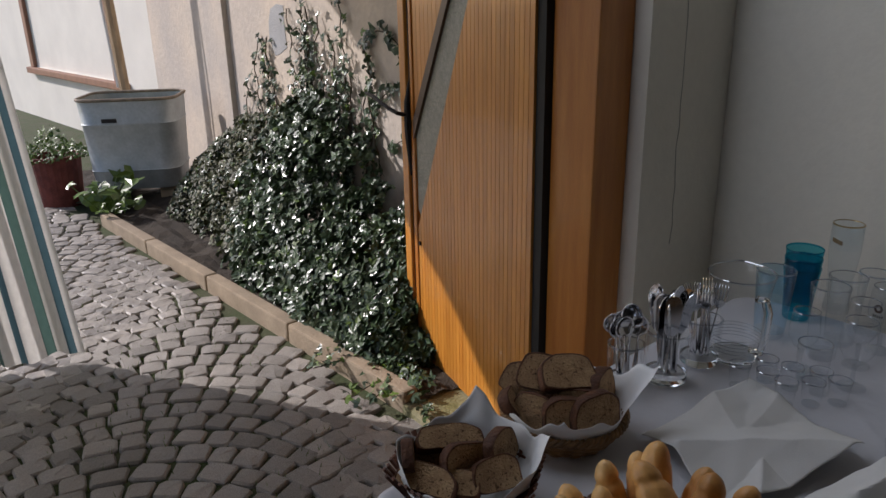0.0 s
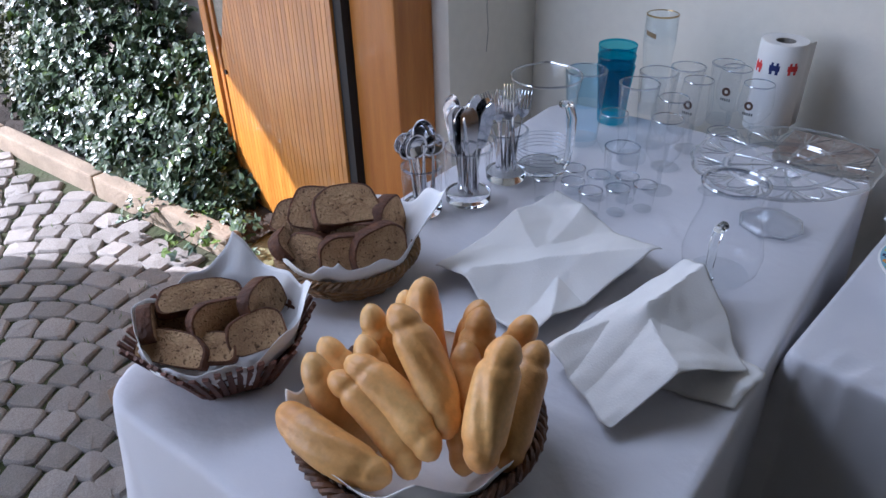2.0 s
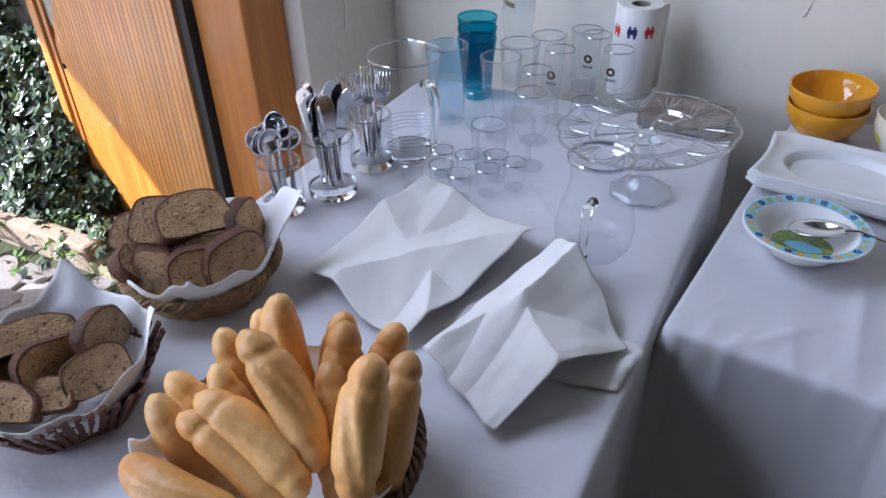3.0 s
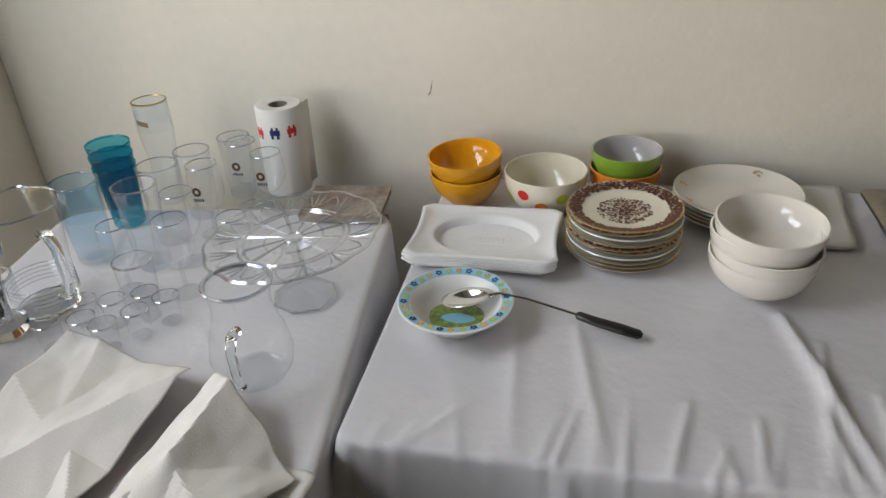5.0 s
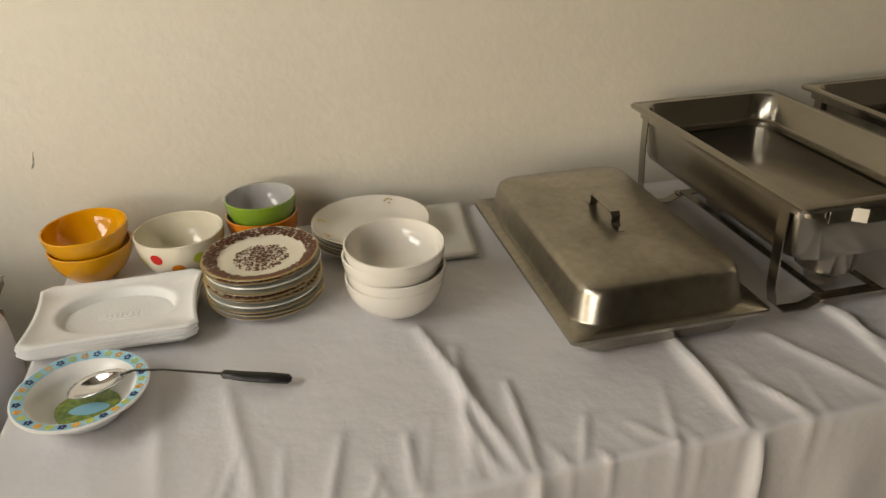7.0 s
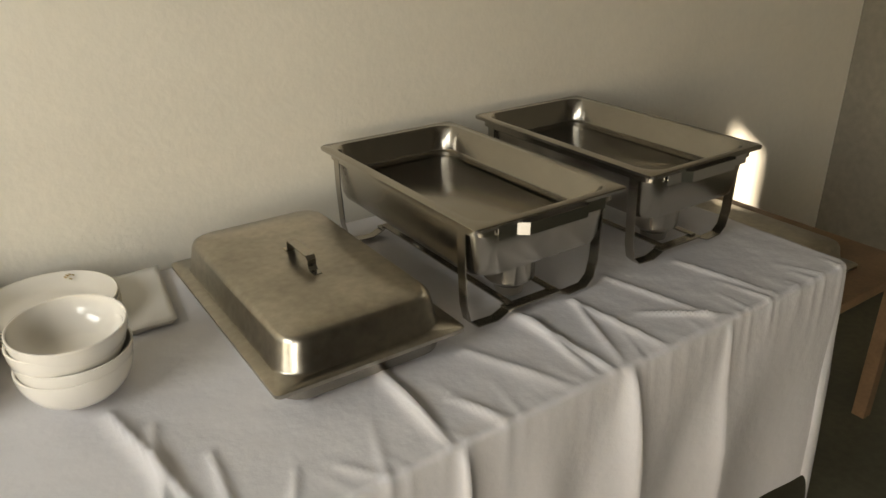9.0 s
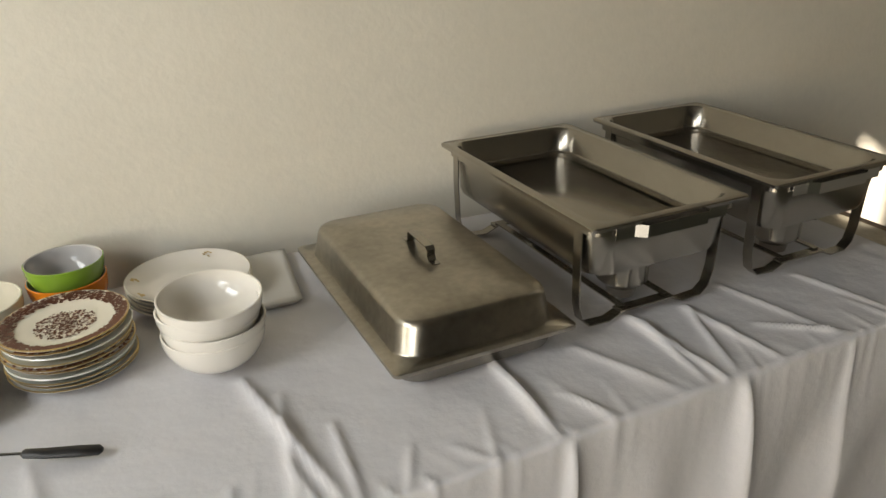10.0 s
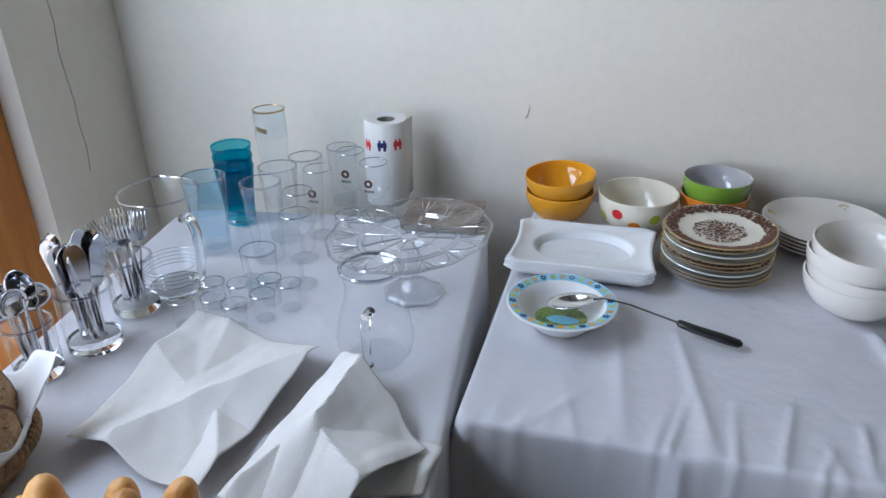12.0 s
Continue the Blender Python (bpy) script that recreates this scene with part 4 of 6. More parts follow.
def chafing_dish(label, m, group="open chafing dishes"):
    e = thing("chafing_dish", label, "chafing dish", m, group)
    w, d, z = 0.352, 0.585, 0.222
    bm = bmesh.new()
    rings(bm, pan_loops(w, d, 0.10, 0.022, z=z), cap1=True)
    part("food_pan", bm, STEEL, e, "shallow brushed steel pan", True)
    bm = bmesh.new()
    rings(bm, [rrect(w - 0.022, d - 0.022, 0.03, z - 0.004), rrect(w - 0.022, d - 0.022, 0.03, z - 0.022), rrect(w - 0.034, d - 0.034, 0.042, z - 0.026), rrect(w - 0.044, d - 0.044, 0.048, z - 0.095), rrect(w - 0.054, d - 0.054, 0.044, z - 0.107), rrect(w - 0.09, d - 0.09, 0.036, z - 0.112)], cap1=True)
    part("water_pan", bm, STEEL, e, smooth=True)
    # carrying handles on the short ends
    for s in (-1, 1):
        bm = bmesh.new()
        y = s * (d / 2 - 0.008)
        pts = [(-0.125, y + s * 0.002, z - 0.018), (-0.085, y + s * 0.002, z - 0.018), (-0.068, y + s * 0.016, z - 0.018), (0.068, y + s * 0.016, z - 0.018), (0.085, y + s * 0.002, z - 0.018), (0.125, y + s * 0.002, z - 0.018)]
        rings(bm, [[(x, q - s * 0.0012, h - 0.012), (x, q + s * 0.0012, h - 0.012), (x, q + s * 0.0012, h + 0.011), (x, q - s * 0.0012, h + 0.011)] for x, q, h in pts], cap0=True, cap1=True)
        part("carry_handle", bm, CHROME, e, "polished steel strip handle", False)
    # folding stand: a bent strip at each end, feet and a lower frame
    for s in (-1, 1):
        yy = s * 0.235
        for sx in (-1, 1):
            bm = bmesh.new()
            x = sx * (w / 2 - 0.012)
            pts = [(x, yy, z - 0.01), (x, yy, z - 0.08), (x - sx * 0.004, yy, 0.055), (x - sx * 0.012, yy, 0.022), (x - sx * 0.030, yy, 0.006), (x - sx * 0.075, yy, 0.004), (x - sx * 0.105, yy, 0.016)]
            loops = []
            for i, p in enumerate(pts):
                a, b = Vector(pts[max(i - 1, 0)]), Vector(pts[min(i + 1, len(pts) - 1)])
                dr = (b - a).normalized()
                nm = Vector((0, 1, 0)).cross(dr) * 0.0012
                p = Vector(p)
                loops.append([p + Vector((0, -0.0115, 0)) + nm, p + Vector((0, 0.0115, 0)) + nm, p + Vector((0, 0.0115, 0)) - nm, p + Vector((0, -0.0115, 0)) - nm])
            rings(bm, loops, cap0=True, cap1=True)
            part("leg", bm, STEEL, e, smooth=True, angle=35)
        bm = bmesh.new()
        box(bm, (-0.066, yy - 0.012, 0.016), (0.066, yy + 0.012, 0.020), bevel=0.001)
        part("cross_bar", bm, STEEL, e)
    bm = bmesh.new()
    for sx in (-1, 1):
        box(bm, (sx * 0.052 - 0.008, -0.235, 0.0205), (sx * 0.052 + 0.008, 0.235, 0.024), bevel=0.001)
    part("burner_rail", bm, STEEL, e)
    for y in (-0.165, 0.165):
        bm = lathe([(0, 0.006), (0.022, 0.006), (0.024, 0.02), (0.036, 0.03), (0.040, 0.034), (0.040, 0.072), (0.042, 0.074), (0.042, 0.078), (0.030, 0.082), (0.026, 0.080), (0, 0.080)], 28)
        b = part("burner", bm, STEEL, e, "polished fuel burner cup", True, m=pose(0, y, 0) @ Matrix.Scale(1.28, 4))
        bm = bmesh.new()
        sweep(bm, [(0.038, 0, 0.060), (0.06, -0.005, 0.058), (0.082, -0.01, 0.050)], [0.004, 0.006, 0.007], 8, flat=0.5)
        part("burner_knob", bm, BLACK_PLASTIC, b, "black burner lever", True)
    return e


chafing_dish("open steel chafing dish on a folding stand over fuel burners", pose(2.366, -0.381, Z))
chafing_dish("empty steel chafing dish on a stand at the table's end", pose(2.800, -0.371, Z))


def lid(bm_w, bm_d, e, z):
    w, d = bm_w, bm_d
    bm = bmesh.new()
    rings(bm, [rrect(w, d, 0.012, z - 0.007), rrect(w + 0.001, d + 0.001, 0.012, z), rrect(w - 0.006, d - 0.006, 0.012, z + 0.002), rrect(w - 0.042, d - 0.042, 0.045, z + 0.003), rrect(w - 0.048, d - 0.048, 0.045, z + 0.008), rrect(w - 0.062, d - 0.062, 0.045, z + 0.052), rrect(w - 0.070, d - 0.070, 0.042, z + 0.060), rrect(w - 0.082, d - 0.082, 0.038, z + 0.064), rrect(w - 0.128, d - 0.128, 0.02, z + 0.0655), rrect(w - 0.136, d - 0.136, 0.018, z + 0.0668), rrect(w - 0.20, d - 0.20, 0.01, z + 0.067)], cap1=True)
    return part("cover", bm, STEEL_DULL, e, "smudged steel cover with rounded corners", True, angle=50)


cl = thing("closed_chafing_dish", "closed steel dish with a domed rectangular cover, dull and smudged", "chafing dish", pose(2.000, -0.392, Z))
cv = lid(0.346, 0.556, cl, 0.047)
bm = bmesh.new()
rings(bm, [rrect(0.325, 0.535, 0.04, 0.041), rrect(0.312, 0.522, 0.045, 0.036), rrect(0.296, 0.506, 0.045, 0.004), rrect(0.26, 0.47, 0.04, 0.0)], cap1=True)
part("base_pan", bm, STEEL, cl, smooth=True)
bm = bmesh.new()
hp = [(0, -0.070, 0.1145), (0, -0.052, 0.1150), (0, -0.046, 0.122), (0, -0.046, 0.134), (0, -0.040, 0.140), (0, 0.040, 0.140), (0, 0.046, 0.134), (0, 0.046, 0.122), (0, 0.052, 0.1150), (0, 0.070, 0.1145)]
loops = []
for i, p in enumerate(hp):
    a, b = Vector(hp[max(i - 1, 0)]), Vector(hp[min(i + 1, len(hp) - 1)])
    nm = Vector((1, 0, 0)).cross((b - a).normalized()) * 0.001
    p = Vector(p)
    wd = 0.009 if 3 < i < 6 else 0.008
    loops.append([p + Vector((-wd, 0, 0)) + nm, p + Vector((wd, 0, 0)) + nm, p + Vector((wd, 0, 0)) - nm, p + Vector((-wd, 0, 0)) - nm])
rings(bm, loops, cap0=True, cap1=True)
part("handle", bm, STEEL, cv, "bent steel strip handle", True, angle=30)

# low stool with a spare cover beyond the table's end
st = thing("stool", "low dark stool beside the table's end", "stool", pose(3.40, -0.40, 0))
box(bm := bmesh.new(), (-0.24, -0.36, 0.492), (0.30, 0.36, 0.522), bevel=0.004)
part("seat", bm, TABLE_WOOD, st)
for sx in (-0.2, 0.25):
    for sy in (-0.33, 0.33):
        part("leg", box(bmesh.new(), (sx - 0.02, sy - 0.02, 0), (sx + 0.02, sy + 0.02, 0.491), bevel=0.003), TABLE_WOOD, st)
c2 = thing("spare_chafing_dish", "spare covered steel dish lying beyond the table's end", "chafing dish", pose(3.36, -0.37, 0.523))
c2c = lid(0.346, 0.60, c2, 0.008)
bm = bmesh.new()
sweep(bm, [(-0.05, 0.24, 0.075), (-0.045, 0.24, 0.10), (0.045, 0.24, 0.10), (0.05, 0.24, 0.075)], 0.007, 8, flat=0.4)
part("handle", bm, CHROME, c2c, "bent steel strip handle", True)


# ---------- glassware ----------
def vessel(name, label, m, out, t, mt, n=36, base=None, cat="glass", group="", rim=None):
    """A turned glass: out is the outside profile from the base up; t the wall; base the height of its solid foot."""
    e = thing(name, label, cat, m, group)
    k = base or 0
    inner = [(max(r - t, 0.0005), z) for r, z in out if z > k + 0.002][::-1]
    part("wall", lathe([(r, z) for r, z in out if z >= k - 1e-6] + [(out[-1][0] - t * 0.5, out[-1][1] + t * 0.4)] + inner[:2], n), mt, e, smooth=True, angle=70)
    if base:
        foot = [(0, 0)] + [(r, z) for r, z in out if z <= k + 1e-6] + [(0, k)]
        part("foot", lathe(foot, n), GLASS_SOLID if base > 0.015 else GLASS_RIB, e, "thick clear glass base", True, angle=50)
    if rim:
        r, z = out[-1]
        part("rim", lathe([(r + 0.0004, z - 0.002), (r + 0.0006, z), (r - t, z + 0.0012), (r - t - 0.0004, z - 0.001)], n), rim, e, smooth=True)
    return e


def tumbler(label, x, y, r, h, mt=GLASS, t=0.003, group="tumblers", base=0.014, flare=1.08, cat="glass"):
    return vessel("tumbler", label, pose(x, y, Z), [(r * 0.92, 0), (r, 0.004), (r, base), (r * (1 + (flare - 1) * 0.5), h * 0.55), (r * flare, h)], t, mt, base=base, group=group, cat=cat, rim=RIMG)


# clear glass whose faint blue tint stands in for blue reflections
GLASS_PALE = thin_glass("blue_reflection_glass", (0.95, 0.975, 0.99), gloss=0.0)
GLASS_RAY = thin_glass("cut_glass", (0.84, 0.86, 0.88), gloss=0.22, rough=0.10)
RIMG = thin_glass("glass_rim", (0.68, 0.72, 0.78), gloss=0.30)

# big measuring jug with a spout and handle
jg = thing("glass_jug", "tall clear glass measuring jug with ribbed base", "jug", pose(0.385, -0.628, Z))
def spout(a, r, z):
    q = abs((a - 2.2 + math.pi) % (2 * math.pi) - math.pi)
    return 1 + 0.16 * max(0, (z - 0.15) / 0.05) * math.exp(-(q / 0.25) ** 2)
part("wall", lathe([(0.050, 0.012), (0.054, 0.02), (0.057, 0.09), (0.064, 0.17), (0.070, 0.200), (0.068, 0.2015), (0.0665, 0.195)], 48, spout), GLASS, jg, smooth=True)
part("foot", lathe([(0, 0), (0.046, 0), (0.050, 0.004), (0.050, 0.012), (0, 0.012)], 40), GLASS_SOLID, jg, "thick glass base", True)
part("rim", lathe([(0.0702, 0.199), (0.0712, 0.201), (0.0695, 0.203), (0.0675, 0.201)], 48, spout), RIMG, jg, smooth=True)
for z in (0.03, 0.038, 0.046, 0.054, 0.062):
    bm = bmesh.new()
    lathe([(0.0552, z - 0.001), (0.0566, z), (0.0552, z + 0.001)], 40, bm=bm)
    part("rib", bm, RIMG, jg, smooth=True)
bm = bmesh.new()
sweep(bm, [(0.058, -0.025, 0.165), (0.080, -0.035, 0.172), (0.094, -0.042, 0.150), (0.092, -0.041, 0.09), (0.084, -0.037, 0.055), (0.055, -0.025, 0.045)], [0.008, 0.009, 0.009, 0.008, 0.007, 0.007], 10)
part("handle", bm, GLASS_SOLID, jg, "clear glass handle", True)

# carafe near the tissue
cf = thing("glass_carafe", "round-bellied clear glass carafe with a handle", "jug", pose(0.832, -0.752, Z))
part("wall", lathe([(0.046, 0.008), (0.058, 0.022), (0.062, 0.048), (0.055, 0.085), (0.045, 0.115), (0.0425, 0.135), (0.046, 0.163), (0.0475, 0.168), (0.0455, 0.1695), (0.0445, 0.160)], 48), GLASS, cf, smooth=True)
part("foot", lathe([(0, 0), (0.040, 0), (0.046, 0.004), (0.046, 0.008), (0, 0.007)], 40), GLASS_RIB, cf, "thick glass base", True)
part("rim", lathe([(0.0470, 0.1640), (0.0505, 0.1665), (0.0510, 0.1690), (0.0490, 0.1715), (0.0455, 0.1705), (0.0440, 0.1670)], 48), RIMG, cf, smooth=True)
bm = bmesh.new()
sweep(bm, [(0.012, -0.046, 0.118), (0.014, -0.068, 0.122), (0.015, -0.078, 0.105), (0.015, -0.078, 0.06), (0.014, -0.066, 0.035)], [0.008, 0.008, 0.007, 0.006, 0.006], 10)
part("handle", bm, GLASS_SOLID, cf, "clear glass handle", True)

# cake stand, leaning a little
cs = thing("cake_stand", "pressed clear glass cake stand with a scalloped plate", "cake stand", pose(0.830, -0.540, Z))
part("foot", lathe([(0, 0.004), (0.050, 0.003), (0.056, 0.0), (0.057, 0.004), (0.048, 0.010), (0.030, 0.018), (0.014, 0.030), (0.010, 0.060), (0.012, 0.088), (0.030, 0.102), (0, 0.102)], 8), GLASS_RIB, cs, "faceted glass foot")
part("foot_rim", lathe([(0.054, 0.0015), (0.0585, 0.0025), (0.0575, 0.0055), (0.053, 0.006)], 8), GLASS_RAY, cs)
tilt = pose(-0.008, 0.012, 0.106, 2, -4) @ Matrix.Scale(0.92, 4)
def scallop(a, r, z):
    return 1 + (0.035 * abs(math.sin(a * 6)) if r > 0.15 else 0)
part("plate", lathe([(0, 0.0), (0.10, 0.0), (0.148, 0.004), (0.160, 0.014), (0.158, 0.017)], 96, scallop), GLASS, cs, smooth=True, m=tilt)
part("rim", lathe([(0.157, 0.0135), (0.1625, 0.0155), (0.157, 0.0185)], 96, scallop), GLASS_RAY, cs, smooth=True, m=tilt)
for r, q in ((0.018, 0.003), (0.055, 0.002), (0.094, 0.003), (0.104, 0.0025)):
    part("ring", lathe([(r - q, 0.0052), (r, 0.0082), (r + q, 0.0052)], 64), GLASS_RAY, cs, smooth=True, m=tilt)
for k in range(12):
    bm = bmesh.new()
    a = 2 * math.pi * k / 12
    for da, q in ((-0.035, 0.0014), (0.035, 0.0014)):
        sweep(bm, [(0.018 * math.cos(a + da), 0.018 * math.sin(a + da), 0.0065), (0.092 * math.cos(a + da * 0.8), 0.092 * math.sin(a + da * 0.8), 0.0065)], [q, q * 1.6], 6, flat=0.7)
    for da in (-0.10, 0.0, 0.10):
        sweep(bm, [(0.106 * math.cos(a), 0.106 * math.sin(a), 0.0068), (0.130 * math.cos(a + da * 0.7), 0.130 * math.sin(a + da * 0.7), 0.0085), (0.153 * math.cos(a + da), 0.153 * math.sin(a + da), 0.0130)], [0.001, 0.0026, 0.0012], 6, flat=0.7)
    for s0 in (-1, 1):
        sweep(bm, [(0.106 * math.cos(a + 0.05 * s0), 0.106 * math.sin(a + 0.05 * s0), 0.0066), (0.136 * math.cos(a + 0.17 * s0), 0.136 * math.sin(a + 0.17 * s0), 0.0090), (0.150 * math.cos(a + 0.26 * s0), 0.150 * math.sin(a + 0.26 * s0), 0.0120)], [0.001, 0.0018, 0.001], 6, flat=0.7)
    part("pressed_ray", bm, GLASS_RAY, cs, smooth=True, m=tilt)

# blue tumblers, beer and wine glasses
for i in range(3):
    vessel("plastic_cup", "translucent teal plastic cup in a stack", pose(0.352, -0.318, Z + 0.024 * i), [(0.030, 0), (0.032, 0.003), (0.037, 0.08), (0.043, 0.130), (0.0435, 0.134)], 0.0015, BLUE_PLASTIC, group="stacked teal cups", cat="cup")
tumbler("tall blue-tinted drinking glass", 0.368, -0.462, 0.034, 0.165, GLASS_BLUE, flare=1.30, group="tall glasses")
tumbler("tall clear drinking glass beside the jug", 0.502, -0.474, 0.030, 0.170, flare=1.35, group="tall glasses")
tumbler("tall clear beer glass", 0.490, -0.376, 0.031, 0.165, flare=1.30, group="tall glasses")
tumbler("tall clear beer glass behind the others", 0.502, -0.268, 0.029, 0.150, flare=1.28, group="tall glasses")
tumbler("slim clear beer glass by the wall", 0.545, -0.165, 0.028, 0.140, flare=1.25, group="tall glasses")
wz = vessel("wheat_beer_glass", "very tall wheat beer glass with a gilt rim", pose(0.392, -0.205, Z), [(0.030, 0), (0.031, 0.01), (0.027, 0.04), (0.029, 0.09), (0.037, 0.17), (0.036, 0.232)], 0.002, GLASS_PALE, base=0.01, rim=GOLD)
bm = bmesh.new()
for k in range(6):
    a0, a1 = radians(-118 + 7 * k), radians(-111 + 7 * k)
    bm.faces.new([bm.verts.new((0.0376 * math.cos(a), 0.0376 * math.sin(a), z)) for a, z in ((a0, 0.190 - 0.0010 * k), (a1, 0.189 - 0.0010 * k), (a1, 0.200 - 0.001 * k), (a0, 0.201 - 0.001 * k))])
part("printed_band", bm, mat("bronze_print", (0.25, 0.17, 0.08), 0.5, bump=0), wz)


def goblet(label, x, y, h, r, print_bars=False, group="stemmed glasses"):
    e = thing("goblet", label, "glass", pose(x, y, Z), group)
    out = [(0.004, h * 0.34), (r * 0.55, h * 0.40), (r * 0.95, h * 0.56), (r, h * 0.70), (r * 0.86, h), (r * 0.84, h + 0.0006)]
    part("bowl", lathe(out, 36), GLASS, e, smooth=True)
    part("rim", lathe([(r * 0.86 + 0.0003, h - 0.0012), (r * 0.86 + 0.0006, h), (r * 0.84, h + 0.0014), (r * 0.84 - 0.0004, h - 0.001)], 36), RIMG, e, smooth=True)
    part("stem", lathe([(0, 0), (r * 0.82, 0), (r * 0.83, 0.0018), (r * 0.3, 0.007), (0.0045, 0.016), (0.004, h * 0.25), (0.006, h * 0.33), (0, h * 0.36)], 30), GLASS_RIB, e, "clear stem and round foot", True)
    if print_bars:
        z = h * 0.72
        part("emblem", lathe([(0.0042, 0), (0.0095, 0), (0.0095, 0.0006), (0.0042, 0.0006)], 16), WOOD_DARK, e, "small round bronze emblem", m=pose(0, -r - 0.0008, z, 90, 0, 0))
        bm = bmesh.new()
        for k in range(5):
            a = -math.pi / 2 + 0.13 * (k - 2)
            box(bm, (-0.0012, -0.0004, -0.003), (0.0012, 0.0004, 0.003), Matrix.Translation((r * math.cos(a) * 1.012, r * math.sin(a) * 1.012, z - 0.018)) @ Matrix.Rotation(a + math.pi / 2, 4, "Z"))
        part("lettering_bars", bm, BLACK_PLASTIC, e, "unreadable dark lettering")
    return e


goblet("clear beer tulip with a printed emblem", 0.587, -0.215, 0.150, 0.036, True)
goblet("clear beer tulip with a printed emblem by the paper roll", 0.648, -0.235, 0.135, 0.036, True)
goblet("clear beer tulip with a printed emblem", 0.565, -0.345, 0.155, 0.035, True)
goblet("clear stemmed wine glass", 0.612, -0.556, 0.150, 0.034)
goblet("clear stemmed wine glass beside the shot glasses", 0.503, -0.562, 0.135, 0.031)
goblet("small clear stemmed glass", 0.690, -0.490, 0.125, 0.030)
goblet("clear stemmed wine glass behind the tumblers", 0.570, -0.455, 0.150, 0.034)
for x, y in ((0.566, -0.725), (0.598, -0.684), (0.520, -0.715), (0.490, -0.668), (0.540, -0.660), (0.585, -0.632), (0.470, -0.735), (0.628, -0.640)):
    vessel("shot_glass", "small clear shot glass on the cloth", pose(x, y, Z), [(0.0165, 0), (0.0175, 0.002), (0.018, 0.012), (0.0195, 0.03), (0.0225, 0.052)], 0.0016, GLASS, 24, base=0.010, group="shot glasses", rim=RIMG)
vessel("tumbler", "short clear tumbler among the stemmed glasses", pose(0.545, -0.590, Z), [(0.028, 0), (0.029, 0.003), (0.030, 0.012), (0.034, 0.085)], 0.002, GLASS, 30, base=0.012, rim=RIMG)

# kitchen paper rolls
def paper_roll(label, m, print_marks):
    e = thing("paper_roll", label, "paper towel", m, "kitchen rolls")
    part("paper", lathe([(0.021, 0.002), (0.047, 0.0), (0.0500, 0.003), (0.0500, 0.199), (0.0475, 0.202), (0.021, 0.200)], 48), PAPER, e, smooth=True)
    part("core", lathe([(0.0208, 0.001), (0.0208, 0.1995), (0.019, 0.1995), (0.019, 0.001)], 32), CARD, e, "grey cardboard tube", True)
    bm = bmesh.new()
    grid(lambda u, v: (0.0503 * math.cos(0.5 + 0.35 * u) + 0.012 * u * u, 0.0503 * math.sin(0.5 + 0.35 * u) + 0.02 * u * u, 0.004 + 0.190 * v), 8, 3, bm)
    thick(part("loose_end", bm, PAPER, e, smooth=True), 0.0006)
    if print_marks:
        for a0, mt, z in ((-128, REDPRINT, 0.150), (-83, DARKBLUE, 0.153), (-40, REDPRINT, 0.154), (-165, DARKBLUE, 0.148)):
            bm = bmesh.new()
            for da, dz, w, h in ((0, 0, 0.022, 0.012), (-7, -0.009, 0.006, 0.010), (7, -0.009, 0.006, 0.010), (-6, 0.009, 0.005, 0.006), (6, 0.009, 0.005, 0.006)):
                a = radians(a0 + da)
                n = 4
                for k in range(n):
                    b0, b1 = a + (k / n - 0.5) * w / 0.0504, a + ((k + 1) / n - 0.5) * w / 0.0504
                    bm.faces.new([bm.verts.new((0.0504 * math.cos(b), 0.0504 * math.sin(b), z + dz + q * h / 2)) for b, q in ((b0, -1), (b1, -1), (b1, 1), (b0, 1))])
            part("printed_motif", bm, mt, e)
    return e


paper_roll("white kitchen paper roll with red and blue print", pose(0.640, -0.125, Z, 0, 1.0, 0), True)
bk = thing("magazine", "worn magazine lying under the cake stand", "magazine", pose(0.800, -0.205, Z, 0, 0, 4))
part("pages", box(bmesh.new(), (-0.085, -0.07, 0), (0.085, 0.07, 0.016), bevel=0.002), CARD, bk)
part("cover", box(bmesh.new(), (-0.086, -0.071, 0.0162), (0.087, 0.072, 0.0172)), mat("printed_cover", (0.42, 0.36, 0.30), 0.5, var=0.3, scale=22, bump=0, color2=(0.18, 0.10, 0.07)), bk, "colour-printed cover")


# ---------- cutlery in glasses ----------
def knife(m):
    bm = bmesh.new()
    sweep(bm, [(0, 0, 0), (0, 0, 0.02), (0, 0, 0.085), (0, 0, 0.10)], [0.008, 0.0085, 0.0065, 0.006], 8, flat=0.45)
    prof = [(0.0, 0.10, 0.006), (0.001, 0.115, 0.009), (0.002, 0.16, 0.0105), (0.002, 0.185, 0.0105), (0.004, 0.20, 0.007), (0.006, 0.207, 0.002)]
    loops = [[(c - 1.6 * w, -0.0009, z), (c + 1.6 * w, -0.0004, z), (c + 1.6 * w, 0.0004, z), (c - 1.6 * w, 0.0009, z)] for c, z, w in prof]
    rings(bm, loops, cap0=True, cap1=True)
    ob = part("knife", bm, CHROME, smooth=True, m=m, angle=30)
    return tagged(ob, "steel table knife standing blade up in a glass", "knife", "table knives")


